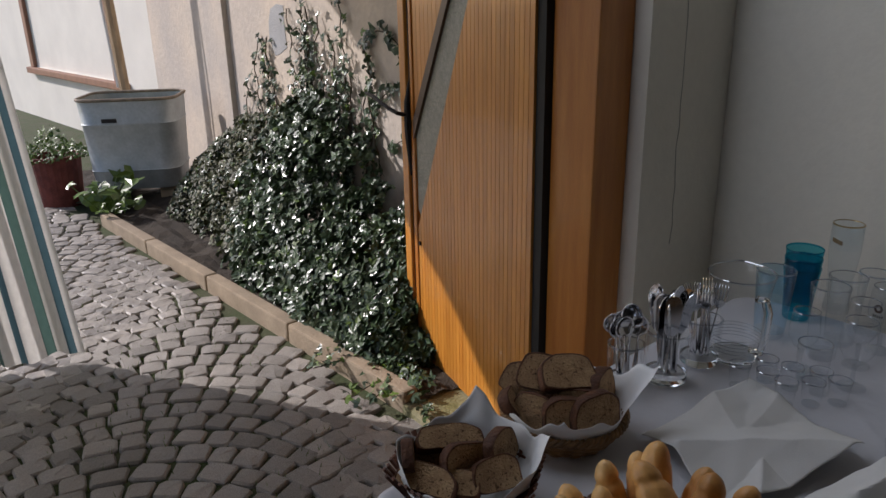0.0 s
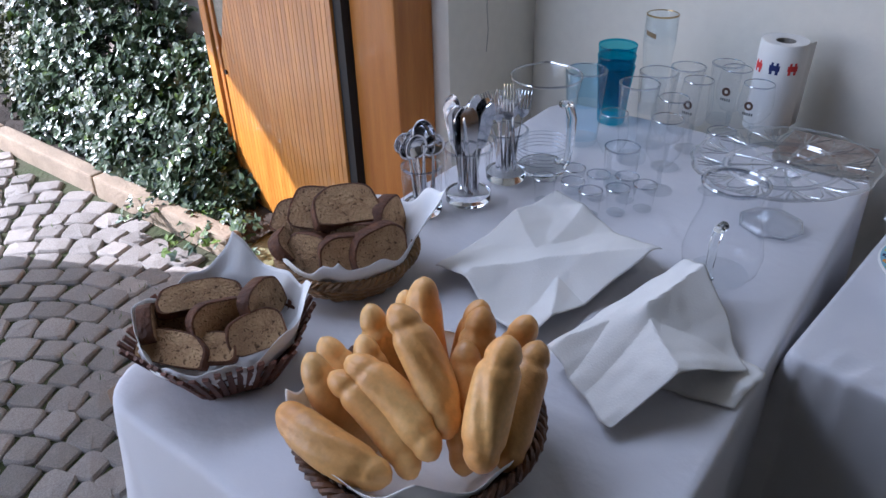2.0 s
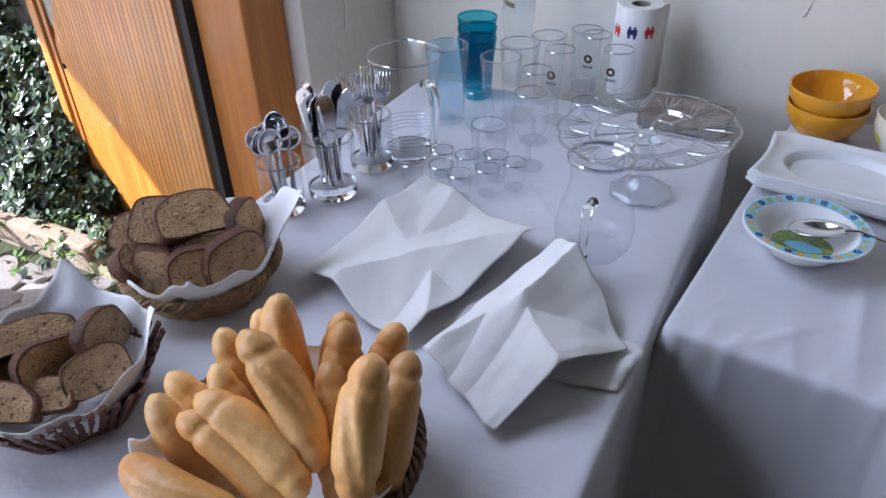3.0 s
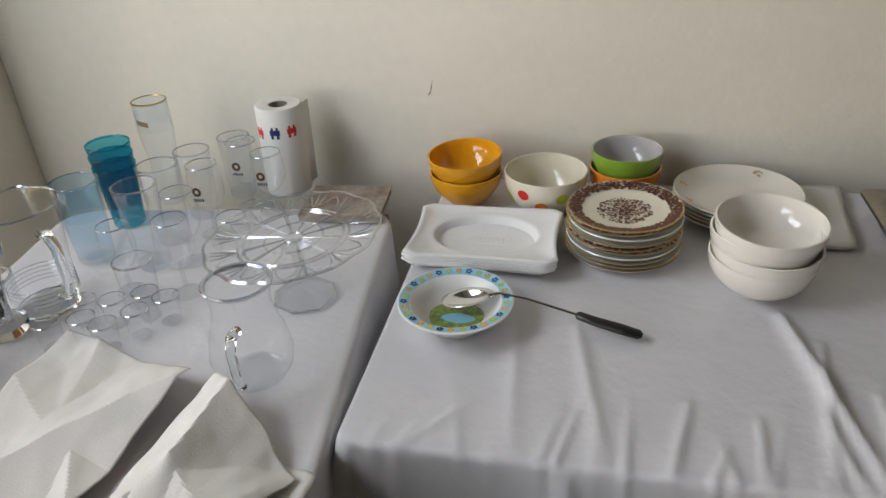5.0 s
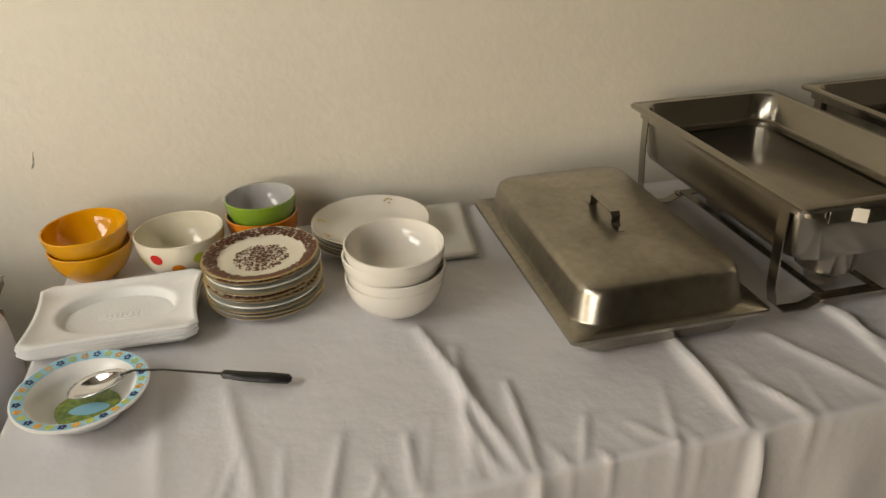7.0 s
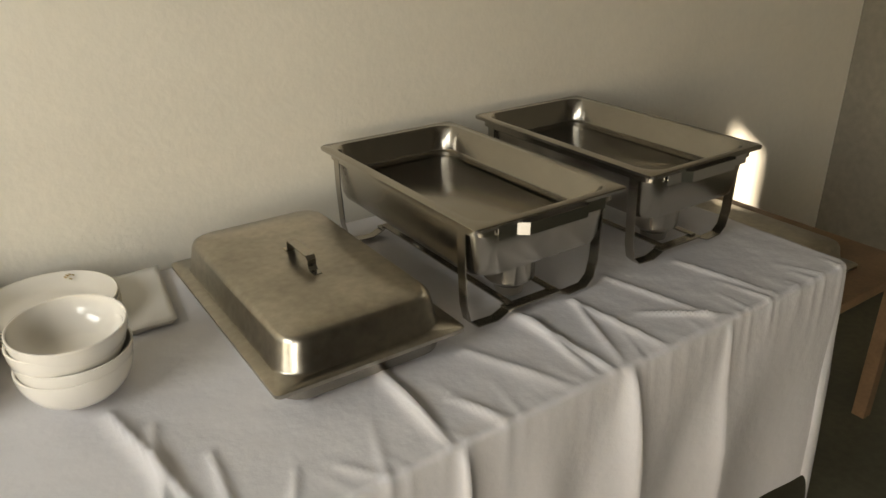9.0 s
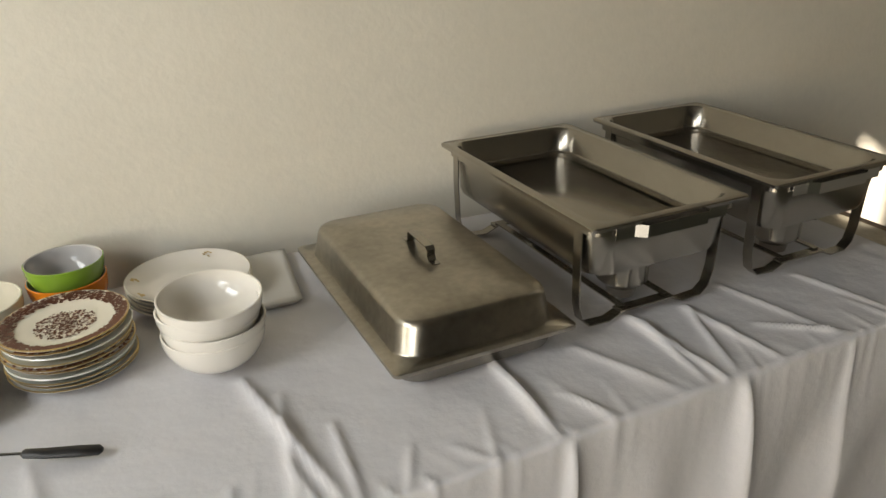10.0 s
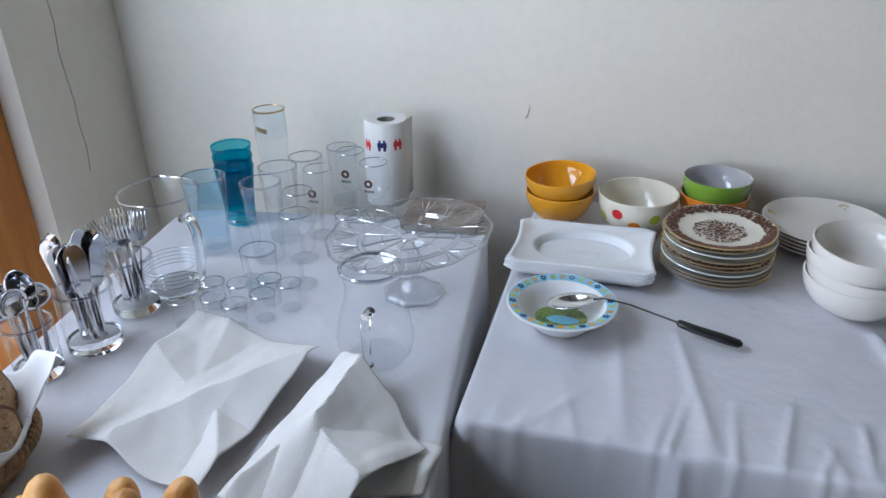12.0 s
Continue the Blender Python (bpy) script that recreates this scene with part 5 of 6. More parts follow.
def fork(m):
    bm = bmesh.new()
    sweep(bm, [(0, 0, 0), (0, 0, 0.02), (0, 0, 0.09), (0, 0.004, 0.135)], [0.008, 0.0085, 0.0045, 0.003], 8, flat=0.4)
    loops = [[(-w, y - 0.0008, z), (w, y - 0.0008, z), (w, y + 0.0008, z), (-w, y + 0.0008, z)] for w, y, z in ((0.003, 0.004, 0.134), (0.010, 0.003, 0.145), (0.0115, 0.0, 0.158))]
    rings(bm, loops, cap0=True, cap1=True)
    for k in range(4):
        x = -0.0095 + 0.0063 * k
        sweep(bm, [(x, 0, 0.157), (x, -0.001, 0.18), (x * 0.95, 0.004, 0.202)], [0.0018, 0.0017, 0.0009], 6)
    ob = part("fork", bm, CHROME, smooth=True, m=m, angle=35)
    return tagged(ob, "steel table fork standing tines up in a glass", "fork", "table forks")


def spoon(m):
    bm = bmesh.new()
    sweep(bm, [(0, 0, 0), (0, 0, 0.02), (0, 0, 0.09), (0, 0.004, 0.145)], [0.008, 0.0085, 0.0045, 0.003], 8, flat=0.4)
    spoon_bowl(bm, Matrix.Translation((0, 0.004, 0.172)) @ Matrix.Rotation(radians(-90), 4, "Y") @ Matrix.Rotation(radians(90), 4, "X") @ Matrix.Rotation(radians(0), 4, "Z"), 0.068, 0.047, 0.012)
    ob = part("spoon", bm, CHROME, smooth=True, m=m, angle=50)
    thick(ob, 0.0012)
    return tagged(ob, "polished steel tablespoon standing bowl up in a glass", "spoon", "table spoons")


def cutlery_glass(x, y, r, h, what, n, seed, label, tall=1.0):
    tumbler(label, x, y, r, h, GLASS, t=0.004, base=0.018, flare=1.06, group="cutlery glasses")
    random.seed(seed)
    first = None
    for k in range(n):
        a = 2 * math.pi * k / n + random.uniform(-0.4, 0.4)
        q = random.uniform(0.10, 0.55) * r
        rim = random.uniform(0.40, 0.70) * r if k % 2 else random.uniform(0.1, 0.45) * r
        lean = math.degrees(math.atan2(rim - q, h - 0.02))
        m = Matrix.Translation((x + q * math.cos(a), y + q * math.sin(a), Z + 0.022)) @ Matrix.Rotation(radians(lean), 4, Vector((-math.sin(a), math.cos(a), 0))) @ Matrix.Rotation(random.uniform(-0.7, 0.7) + 0.85, 4, "Z") @ Matrix.Diagonal((1, 1, tall * random.uniform(0.95, 1.03), 1))
        if first is None:
            first = what(m)
        else:
            copy_thing(first, m)


cutlery_glass(0.322, -0.915, 0.036, 0.095, spoon, 8, 4, "clear thick glass holding tablespoons", 0.84)
cutlery_glass(0.357, -0.826, 0.044, 0.112, knife, 15, 5, "clear thick glass holding table knives", 0.92)
cutlery_glass(0.352, -0.706, 0.041, 0.105, fork, 12, 6, "clear thick glass holding table forks", 0.92)


# ---------- tissues and bread ----------
def sheet(label, corners, folds, seed, amp=0.012, n=64, name="paper_tissue"):
    """A crumpled paper sheet between four corners with raised fold lines."""
    A, B, C, D = (Vector(c) for c in corners)
    fs = [(Vector(a), Vector(b), w, h) for a, b, w, h in folds]
    def fn(u, v):
        p = A.lerp(B, u).lerp(D.lerp(C, u), v)
        z = 0.0
        for a, b, w, h in fs:
            d = b - a
            t = max(0, min(1, (Vector((u, v)) - a).dot(d) / d.length_squared))
            q = (Vector((u, v)) - a - d * t).length
            z = max(z, h * max(0, 1 - q / w) ** 1.15)
        for k in range(5):
            g = seed + 2.4 * k
            w = 1.2 + 0.45 * k
            z += amp * 0.4 / (1 + 0.5 * k) * abs(((u * math.cos(g) + v * math.sin(g)) * w + 0.37 * g) % 1.0 - 0.5) * 2
        z += 0.0015 * noise.noise(Vector((u * 9, v * 9, seed)))
        return p + Vector((0.006 * noise.noise(Vector((u * 4, v * 4, seed + 9))), 0.006 * noise.noise(Vector((u * 4, v * 4, seed + 19))), z))
    ob = part(name, grid(fn, n, n), PAPER, smooth=True, angle=13)
    thick(ob, 0.0006, 1.0)
    return tagged(ob, label, "paper tissue")


sheet("large crumpled white paper tissue lying on the cloth", ((0.480, -1.045, Z), (0.712, -1.105, Z + 0.002), (0.750, -0.790, Z), (0.475, -0.700, Z + 0.002)), [((0.35, 0.05), (0.97, 0.90), 0.36, 0.036), ((0.72, 0.45), (0.98, 0.20), 0.20, 0.022), ((0.0, 0.62), (0.62, 0.42), 0.22, 0.016), ((0.3, 0.98), (0.45, 0.55), 0.16, 0.010)], 3.0, 0.012)
sheet("crumpled white paper tissue folded up like a tent", ((0.752, -1.105, Z), (0.895, -1.165, Z), (0.970, -0.945, Z + 0.002), (0.795, -0.800, Z + 0.004)), [((0.30, 0.96), (0.36, 0.52), 0.62, 0.066), ((0.36, 0.52), (0.96, 0.44), 0.55, 0.056), ((0.36, 0.52), (0.10, 0.10), 0.40, 0.040)], 7.0, 0.010)
sheet("thin white paper tissue lying flat beneath another", ((0.86, -1.06, Z - 0.001), (0.985, -1.02, Z - 0.001), (0.99, -0.93, Z - 0.001), (0.88, -0.90, Z - 0.001)), [((0.1, 0.5), (0.9, 0.5), 0.3, 0.006)], 11.0, 0.003, 14)


def lobe(a, at_angle, sharp):
    """A smooth peak round one direction."""
    return max(0.0, math.cos((a - at_angle + math.pi) % (2 * math.pi) - math.pi)) ** sharp


def liner(label, m, r, h, reach, seed, spike, lim):
    """A paper napkin pressed into a basket, its corners standing up over the rim."""
    def fn(u, v):
        x, y = (u - 0.5) * 2, (v - 0.5) * 2
        d = math.hypot(x, y)
        q = d * reach
        a = math.atan2(y, x)
        cr = 0.006 * math.sin(9 * a + seed) * min(1, q / r) + 0.010 * noise.noise(Vector((x * 3 + seed, y * 3, seed)))
        if q < r * 0.8:
            rr, z = q, 0.004
        else:
            e = q - r * 0.8
            rr, z = r * 0.8 + e * 0.62, 0.004 + e * 0.80
        if z > h:
            over = z - h
            sp = spike(a)
            z = h + over * sp
            rr = min(rr + over * (0.22 - 0.18 * min(1, sp)), lim + 0.75 * over * max(0.0, sp - 0.3))
        return m @ Vector((rr * math.cos(a), rr * math.sin(a), z + cr + 0.004))
    ob = part("paper_liner", grid(fn, 40, 40), LINER, smooth=True, angle=180)
    thick(ob, 0.0007, 1.0)
    return tagged(ob, label, "napkin")


def strand_ring(bm, r, z, rad, waves, amp, phase, n=120):
    pts = [((r + amp * math.cos(waves * 2 * math.pi * k / n + phase)) * math.cos(2 * math.pi * k / n), (r + amp * math.cos(waves * 2 * math.pi * k / n + phase)) * math.sin(2 * math.pi * k / n), z + amp * math.sin(waves * 2 * math.pi * k / n + phase)) for k in range(n + 1)]
    sweep(bm, pts, rad, 6)


def wicker_basket(label, m, r0, r1, h, mt):
    e = thing("bread_basket", label, "basket", m, "bread baskets")
    part("base", lathe([(0, 0.001), (r0, 0.001), (r0 + 0.002, 0.006), (0, 0.007)], 40), mt, e)
    rows = int(h / 0.0075)
    nst = 30
    for k in range(rows):
        z = 0.006 + k * (h - 0.010) / rows
        r = r0 + (r1 - r0) * (z / h) ** 0.8
        bm = bmesh.new()
        n = nst * 4
        pts = [((r + 0.0032 * (1 if (j // 4 + k) % 2 else -1) * math.sin(math.pi * (j % 4) / 4)) * math.cos(2 * math.pi * j / n), (r + 0.0032 * (1 if (j // 4 + k) % 2 else -1) * math.sin(math.pi * (j % 4) / 4)) * math.sin(2 * math.pi * j / n), z) for j in range(n + 1)]
        sweep(bm, pts, 0.0036, 6)
        part("woven_strand", bm, mt, e, smooth=True)
    for k in range(3):
        bm = bmesh.new()
        strand_ring(bm, r1, h, 0.0042, 22, 0.0048, 2.1 * k)
        part("rim_braid", bm, mt, e, smooth=True)
    return e


B3 = pose(0.736, -1.335, Z)
wicker_basket("round brown wicker basket full of white rolls", B3, 0.098, 0.143, 0.060, WICKER)
liner("white paper napkin lining the roll basket", B3 @ pose(0, 0, 0.006), 0.118, 0.056, 0.178, 2.0, lambda a: 0.25 + 0.45 * lobe(a, -0.85, 4) + 0.4 * lobe(a, -2.1, 6) + 0.3 * lobe(a, 0.8, 4), 0.134)
B2 = pose(0.374, -1.140, Z)
wicker_basket("round tan wicker basket holding dark bread slices", B2, 0.080, 0.112, 0.046, WICKER_PALE)
liner("white paper napkin standing up round the bread slices", B2 @ pose(0, 0, 0.006), 0.098, 0.042, 0.175, 4.0, lambda a: 0.22 + 0.95 * lobe(a, 1.05, 2.5) + 0.25 * lobe(a, 2.7, 4) + 0.25 * lobe(a, -0.4, 3), 0.106)

# wooden slat basket
B1 = pose(0.422, -1.405, Z, 0, 0, 38) @ Matrix.Scale(0.93, 4)
sb = thing("slat_basket", "dark brown wooden slat basket with bread slices", "basket", B1, "bread baskets")
def hexr(a, r):
    b = (a + math.pi / 6) % (math.pi / 3) - math.pi / 6
    return r * math.cos(math.pi / 6) / math.cos(b)
bm = bmesh.new()
rings(bm, [[(hexr(2 * math.pi * k / 36, 0.082) * math.cos(2 * math.pi * k / 36) * 1.12, hexr(2 * math.pi * k / 36, 0.082) * math.sin(2 * math.pi * k / 36), z) for k in range(36)] for z in (0.0, 0.008)], cap0=True, cap1=True)
part("base", bm, SLATWOOD, sb)
bm = bmesh.new()
pts = []
slat = None
for k in range(54):
    a = 2 * math.pi * k / 54
    p0 = Vector((hexr(a, 0.084) * math.cos(a) * 1.12, hexr(a, 0.084) * math.sin(a), 0.004))
    p1 = Vector((hexr(a, 0.132) * math.cos(a) * 1.12, hexr(a, 0.132) * math.sin(a), 0.076 + 0.003 * (k % 2)))
    d = p1 - p0
    mm = Matrix.Translation(p0) @ d.to_track_quat("Z", "Y").to_matrix().to_4x4() @ Matrix.Diagonal((1, 1, d.length, 1))
    if slat is None:
        b2 = box(bmesh.new(), (-0.0042, -0.0024, 0), (0.0042, 0.0024, 1))
        slat = part("slat", b2, SLATWOOD, sb, m=mm).data
    else:
        o = new("slat", slat); o.parent = sb; o.matrix_basis = mm
for r, z in ((0.098, 0.026), (0.116, 0.056)):
    bm = bmesh.new()
    sweep(bm, [(hexr(2 * math.pi * k / 48, r) * math.cos(2 * math.pi * k / 48) * 1.12, hexr(2 * math.pi * k / 48, r) * math.sin(2 * math.pi * k / 48), z) for k in range(49)], 0.003, 6)
    part("hoop", bm, SLATWOOD, sb)
liner("white paper napkin standing up in the slat basket", pose(0.422, -1.405, Z + 0.008), 0.090, 0.052, 0.178, 6.0, lambda a: 0.12 + 0.60 * lobe(a, 2.2, 1.5) + 0.55 * lobe(a, 0.75, 2.5) + 0.3 * lobe(a, 3.9, 4), 0.104)


def bread_slice(m, w, h, t, seed, label):
    e = thing("bread_slice", label, "bread", m, "dark bread slices")
    random.seed(seed)
    n = 40
    ph = random.uniform(0, 6)
    pts = []
    for k in range(n):
        a = 2 * math.pi * k / n
        x, y = math.copysign(abs(math.cos(a)) ** 0.62, math.cos(a)), math.sin(a)
        y = y ** 0.85 if y > 0 else -abs(y) ** 0.35 * 0.62
        q = 1 + 0.03 * math.sin(3 * a + ph) + 0.015 * math.sin(7 * a + 2 * ph)
        pts.append((x * w / 2 * q, y * h / 1.85 * q))
    def loop(s, z):
        return [(x * s, y * s, z) for x, y in pts]
    bm = bmesh.new()
    rings(bm, [loop(0.93, -t / 2 - 0.0004), loop(0.985, -t / 2), loop(1.0, -t / 2 + 0.001), loop(1.0, t / 2 - 0.001), loop(0.985, t / 2), loop(0.93, t / 2 + 0.0004)])
    part("crust", bm, CRUST, e, "dark floured crust", True)
    bm = bmesh.new()
    rings(bm, [loop(0.01, -t / 2 - 0.0002), loop(0.6, -t / 2 - 0.0002), loop(0.95, -t / 2 - 0.0001), loop(0.95, t / 2 + 0.0001), loop(0.6, t / 2 + 0.0002), loop(0.01, t / 2 + 0.0002)], cap0=True, cap1=True)
    part("crumb", bm, CRUMB, e, "grey-brown holed crumb", True)
    return e


R, V = Vector((0.63, 0.78, 0)), Vector((-0.78, 0.63, 0))
def at(c, r, v, z, rx, ry, rz):
    p = Vector(c) + R * r + V * v
    return Matrix.Translation((p.x, p.y, Z + z - 0.012)) @ Euler((radians(rx), radians(ry), radians(rz + 51))).to_matrix().to_4x4()
c2 = (0.374, -1.140, 0)
for i, (r, v, z, rx, ry, rz, w, h) in enumerate(((0.050, -0.048, 0.074, 80, 0, 22, 0.110, 0.090), (0.000, -0.055, 0.070, 78, 4, 8, 0.105, 0.085), (0.015, -0.028, 0.074, 74, 0, -8, 0.110, 0.085), (-0.055, -0.035, 0.068, 70, 0, -28, 0.10, 0.08), (0.005, 0.000, 0.126, 36, 6, 14, 0.125, 0.085),
                                               (-0.038, 0.015, 0.116, 52, 8, -8, 0.115, 0.085), (-0.072, 0.020, 0.098, 60, 10, -22, 0.105, 0.08), (0.068, 0.015, 0.084, 82, 0, 48, 0.11, 0.09), (-0.095, 0.000, 0.070, 55, 0, 60, 0.075, 0.06), (-0.02, 0.05, 0.085, 60, 0, 10, 0.11, 0.08))):
    bread_slice(at(c2, r, v, z, rx, ry, rz * 1.3), w * 0.88, h * 0.95, 0.023, 20 + i, "thick slice of dark bread in a napkin-lined basket")
c1 = (0.412, -1.405, 0)
for i, (r, v, z, rx, ry, rz, w, h) in enumerate(((-0.060, -0.045, 0.066, 40, 0, -16, 0.13, 0.06), (-0.095, 0.000, 0.078, 85, 20, 62, 0.10, 0.07), (-0.010, -0.050, 0.064, 35, 0, -4, 0.10, 0.055), (0.010, -0.005, 0.078, 70, 8, 24, 0.12, 0.075), (-0.025, 0.030, 0.100, 30, 4, 16, 0.145, 0.055),
                                               (0.070, 0.020, 0.086, 76, 0, 42, 0.10, 0.08), (0.062, -0.030, 0.070, 55, 0, 18, 0.10, 0.07), (-0.045, 0.005, 0.070, 45, 0, 8, 0.11, 0.06))):
    bread_slice(at(c1, r * 0.9, v * 0.9, z, rx, ry * 2, rz * 1.5), w * 0.82, h * 0.9, 0.019, 40 + i, "slice of brown country bread in a slat basket")


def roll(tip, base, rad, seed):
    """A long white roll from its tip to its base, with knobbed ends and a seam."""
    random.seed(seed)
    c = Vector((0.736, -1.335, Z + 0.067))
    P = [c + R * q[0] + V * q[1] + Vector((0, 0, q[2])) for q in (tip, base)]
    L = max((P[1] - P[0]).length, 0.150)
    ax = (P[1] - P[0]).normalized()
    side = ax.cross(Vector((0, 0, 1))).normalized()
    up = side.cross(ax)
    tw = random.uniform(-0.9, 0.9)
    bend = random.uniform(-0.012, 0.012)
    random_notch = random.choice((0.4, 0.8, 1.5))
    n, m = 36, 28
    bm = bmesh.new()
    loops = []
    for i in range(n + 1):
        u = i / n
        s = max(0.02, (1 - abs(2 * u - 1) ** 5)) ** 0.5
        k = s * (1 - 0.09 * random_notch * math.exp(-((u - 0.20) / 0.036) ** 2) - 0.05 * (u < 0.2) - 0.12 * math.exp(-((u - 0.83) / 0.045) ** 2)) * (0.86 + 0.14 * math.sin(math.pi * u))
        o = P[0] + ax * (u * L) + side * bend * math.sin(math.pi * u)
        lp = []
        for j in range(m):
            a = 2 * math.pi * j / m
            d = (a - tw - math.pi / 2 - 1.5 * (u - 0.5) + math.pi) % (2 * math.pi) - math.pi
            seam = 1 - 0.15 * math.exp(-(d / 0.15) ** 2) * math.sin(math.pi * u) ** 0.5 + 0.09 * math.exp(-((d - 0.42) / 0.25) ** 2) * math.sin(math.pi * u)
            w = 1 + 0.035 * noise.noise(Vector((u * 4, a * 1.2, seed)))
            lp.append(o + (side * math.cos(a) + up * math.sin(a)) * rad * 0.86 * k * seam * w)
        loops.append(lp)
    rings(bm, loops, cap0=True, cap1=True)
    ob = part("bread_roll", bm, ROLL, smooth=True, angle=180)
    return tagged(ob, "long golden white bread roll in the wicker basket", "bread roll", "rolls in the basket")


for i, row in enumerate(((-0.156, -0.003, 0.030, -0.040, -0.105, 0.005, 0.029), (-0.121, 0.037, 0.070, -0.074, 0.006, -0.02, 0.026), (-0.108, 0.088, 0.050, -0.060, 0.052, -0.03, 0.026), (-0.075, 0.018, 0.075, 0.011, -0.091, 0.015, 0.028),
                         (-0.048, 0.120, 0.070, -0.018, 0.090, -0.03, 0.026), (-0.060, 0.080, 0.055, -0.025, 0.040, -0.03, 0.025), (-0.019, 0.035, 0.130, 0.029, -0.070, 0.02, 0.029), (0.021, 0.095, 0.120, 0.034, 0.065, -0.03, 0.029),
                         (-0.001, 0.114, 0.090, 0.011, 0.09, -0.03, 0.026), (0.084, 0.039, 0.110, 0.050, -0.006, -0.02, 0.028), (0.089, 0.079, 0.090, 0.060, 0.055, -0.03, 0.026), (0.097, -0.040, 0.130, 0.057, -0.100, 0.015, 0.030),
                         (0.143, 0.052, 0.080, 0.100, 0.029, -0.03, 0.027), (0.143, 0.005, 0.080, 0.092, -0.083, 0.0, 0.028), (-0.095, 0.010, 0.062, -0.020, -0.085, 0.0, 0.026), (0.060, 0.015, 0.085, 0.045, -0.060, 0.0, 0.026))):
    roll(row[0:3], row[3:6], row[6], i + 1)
bm = bmesh.new()
for p, q in (((0.957, 0.958), (0.947, 0.935)), ((0.958, 0.970), (0.953, 0.950)), ((0.955, 0.948), (0.950, 0.938))):
    sweep(bm, [(p[0], -0.0004, p[1]), (q[0], -0.0004, q[1])], [0.0006, 0.002], 5, flat=0.5)
structure("wall_scuff", bm, STAIN, "small dark scuff on the plaster", "scuff")
bm = bmesh.new()
random.seed(8)
y, pts = -0.215, []
for k in range(26):
    y += random.uniform(-0.008, 0.008)
    pts.append((-0.1195, y, 0.80 + k * 0.06))
sweep(bm, pts, 0.0011, 5)
structure("wall_crack", bm, STAIN, "thin crack running up the plaster", "crack")


# ---------- yard: tub, pot, plants ----------
def tub():
    e = thing("zinc_tub", "old galvanised zinc water tub with a rusty rim", "tub", pose(-5.02, -0.62, 0, 0, 0, 62))
    W, D, H0, H1 = 0.74, 0.56, 0.13, 0.83
    prof = [(0.0, 0.86, 0.10), (0.03, 0.90, 0.13), (0.20, 0.92, 0.13), (0.215, 0.945, 0.13), (0.23, 0.925, 0.13), (0.72, 0.97, 0.13), (0.735, 0.99, 0.13), (0.75, 0.972, 0.13), (1.0, 1.0, 0.13), (1.0, 0.97, 0.12), (0.80, 0.95, 0.12)]
    bm = bmesh.new()
    rings(bm, [rrect(W * s, D * s, r, H0 + (H1 - H0) * u) for u, s, r in prof], cap0=True)
    part("body", bm, ZINC, e, smooth=True, angle=60)
    bm = bmesh.new()
    lp = rrect(W, D, 0.13, H1)
    sweep(bm, lp + [lp[0]], 0.013, 8)
    part("rim", bm, RUST, e, "rolled rusty rim", True)
    bm = bmesh.new()
    grid(lambda u, v: ((u - 0.5) * W * 0.9, (v - 0.5) * D * 0.9, H1 - 0.07 + 0.02 * noise.noise(Vector((u * 12, v * 8, 1)))), 20, 14, bm)
    part("water", bm, ALGAE, e, "water covered in duckweed")
    bm = bmesh.new()
    box(bm, (-0.055, -D / 2 * 0.985 - 0.004, 0.66), (0.055, -D / 2 * 0.985 + 0.003, 0.69))
    part("name_plate", bm, BLACK, e, "small dark plate with unreadable lettering", m=pose(-0.12, 0, 0))
    for x in (-0.22, 0.22):
        bm = bmesh.new()
        box(bm, (x - 0.06, -0.2, -0.03), (x + 0.06, 0.2, 0.128), bevel=0.01)
        part("block", bm, KERB, e, "concrete block under the tub")
    p = thing("timber_post", "pale weathered timber post beside the tub", "post", pose(-5.85, -0.50, 0))
    bm = bmesh.new()
    sweep(bm, [(0, 0, -0.03), (0.02, 0.01, 0.8), (-0.03, -0.02, 2.2)], [0.05, 0.045, 0.04], 8)
    part("trunk", bm, PALE_WOOD, p, smooth=True)
    bm = bmesh.new()
    sweep(bm, [(0.05, -0.05, 0.82), (0.03, -0.07, 1.4), (-0.05, -0.09, 2.2)], 0.012, 6)
    part("rope", bm, PAPER, p, "pale rope")
    t = thing("plant_pot", "dark red ribbed clay pot with a fern", "plant pot", pose(-5.30, -1.215, -0.03))
    bm = lathe([(0, 0), (0.15, 0), (0.16, 0.02), (0.19, 0.40), (0.195, 0.42), (0.17, 0.42), (0.165, 0.36), (0, 0.36)], 48, lambda a, r, z: 1 + 0.02 * math.cos(24 * a))
    part("pot", bm, TERRA, t, smooth=True)
    random.seed(21)
    bm = bmesh.new()
    for k in range(420):
        a, q = random.uniform(0, 6.28), random.random() ** 0.6
        leaf(bm, Vector((0.26 * q * math.cos(a), 0.26 * q * math.sin(a), 0.40 + 0.30 * random.random() * (1.1 - q))), 0.035, random)
    part("foliage", bm, IVY_LIGHT, t, "feathery light green foliage")


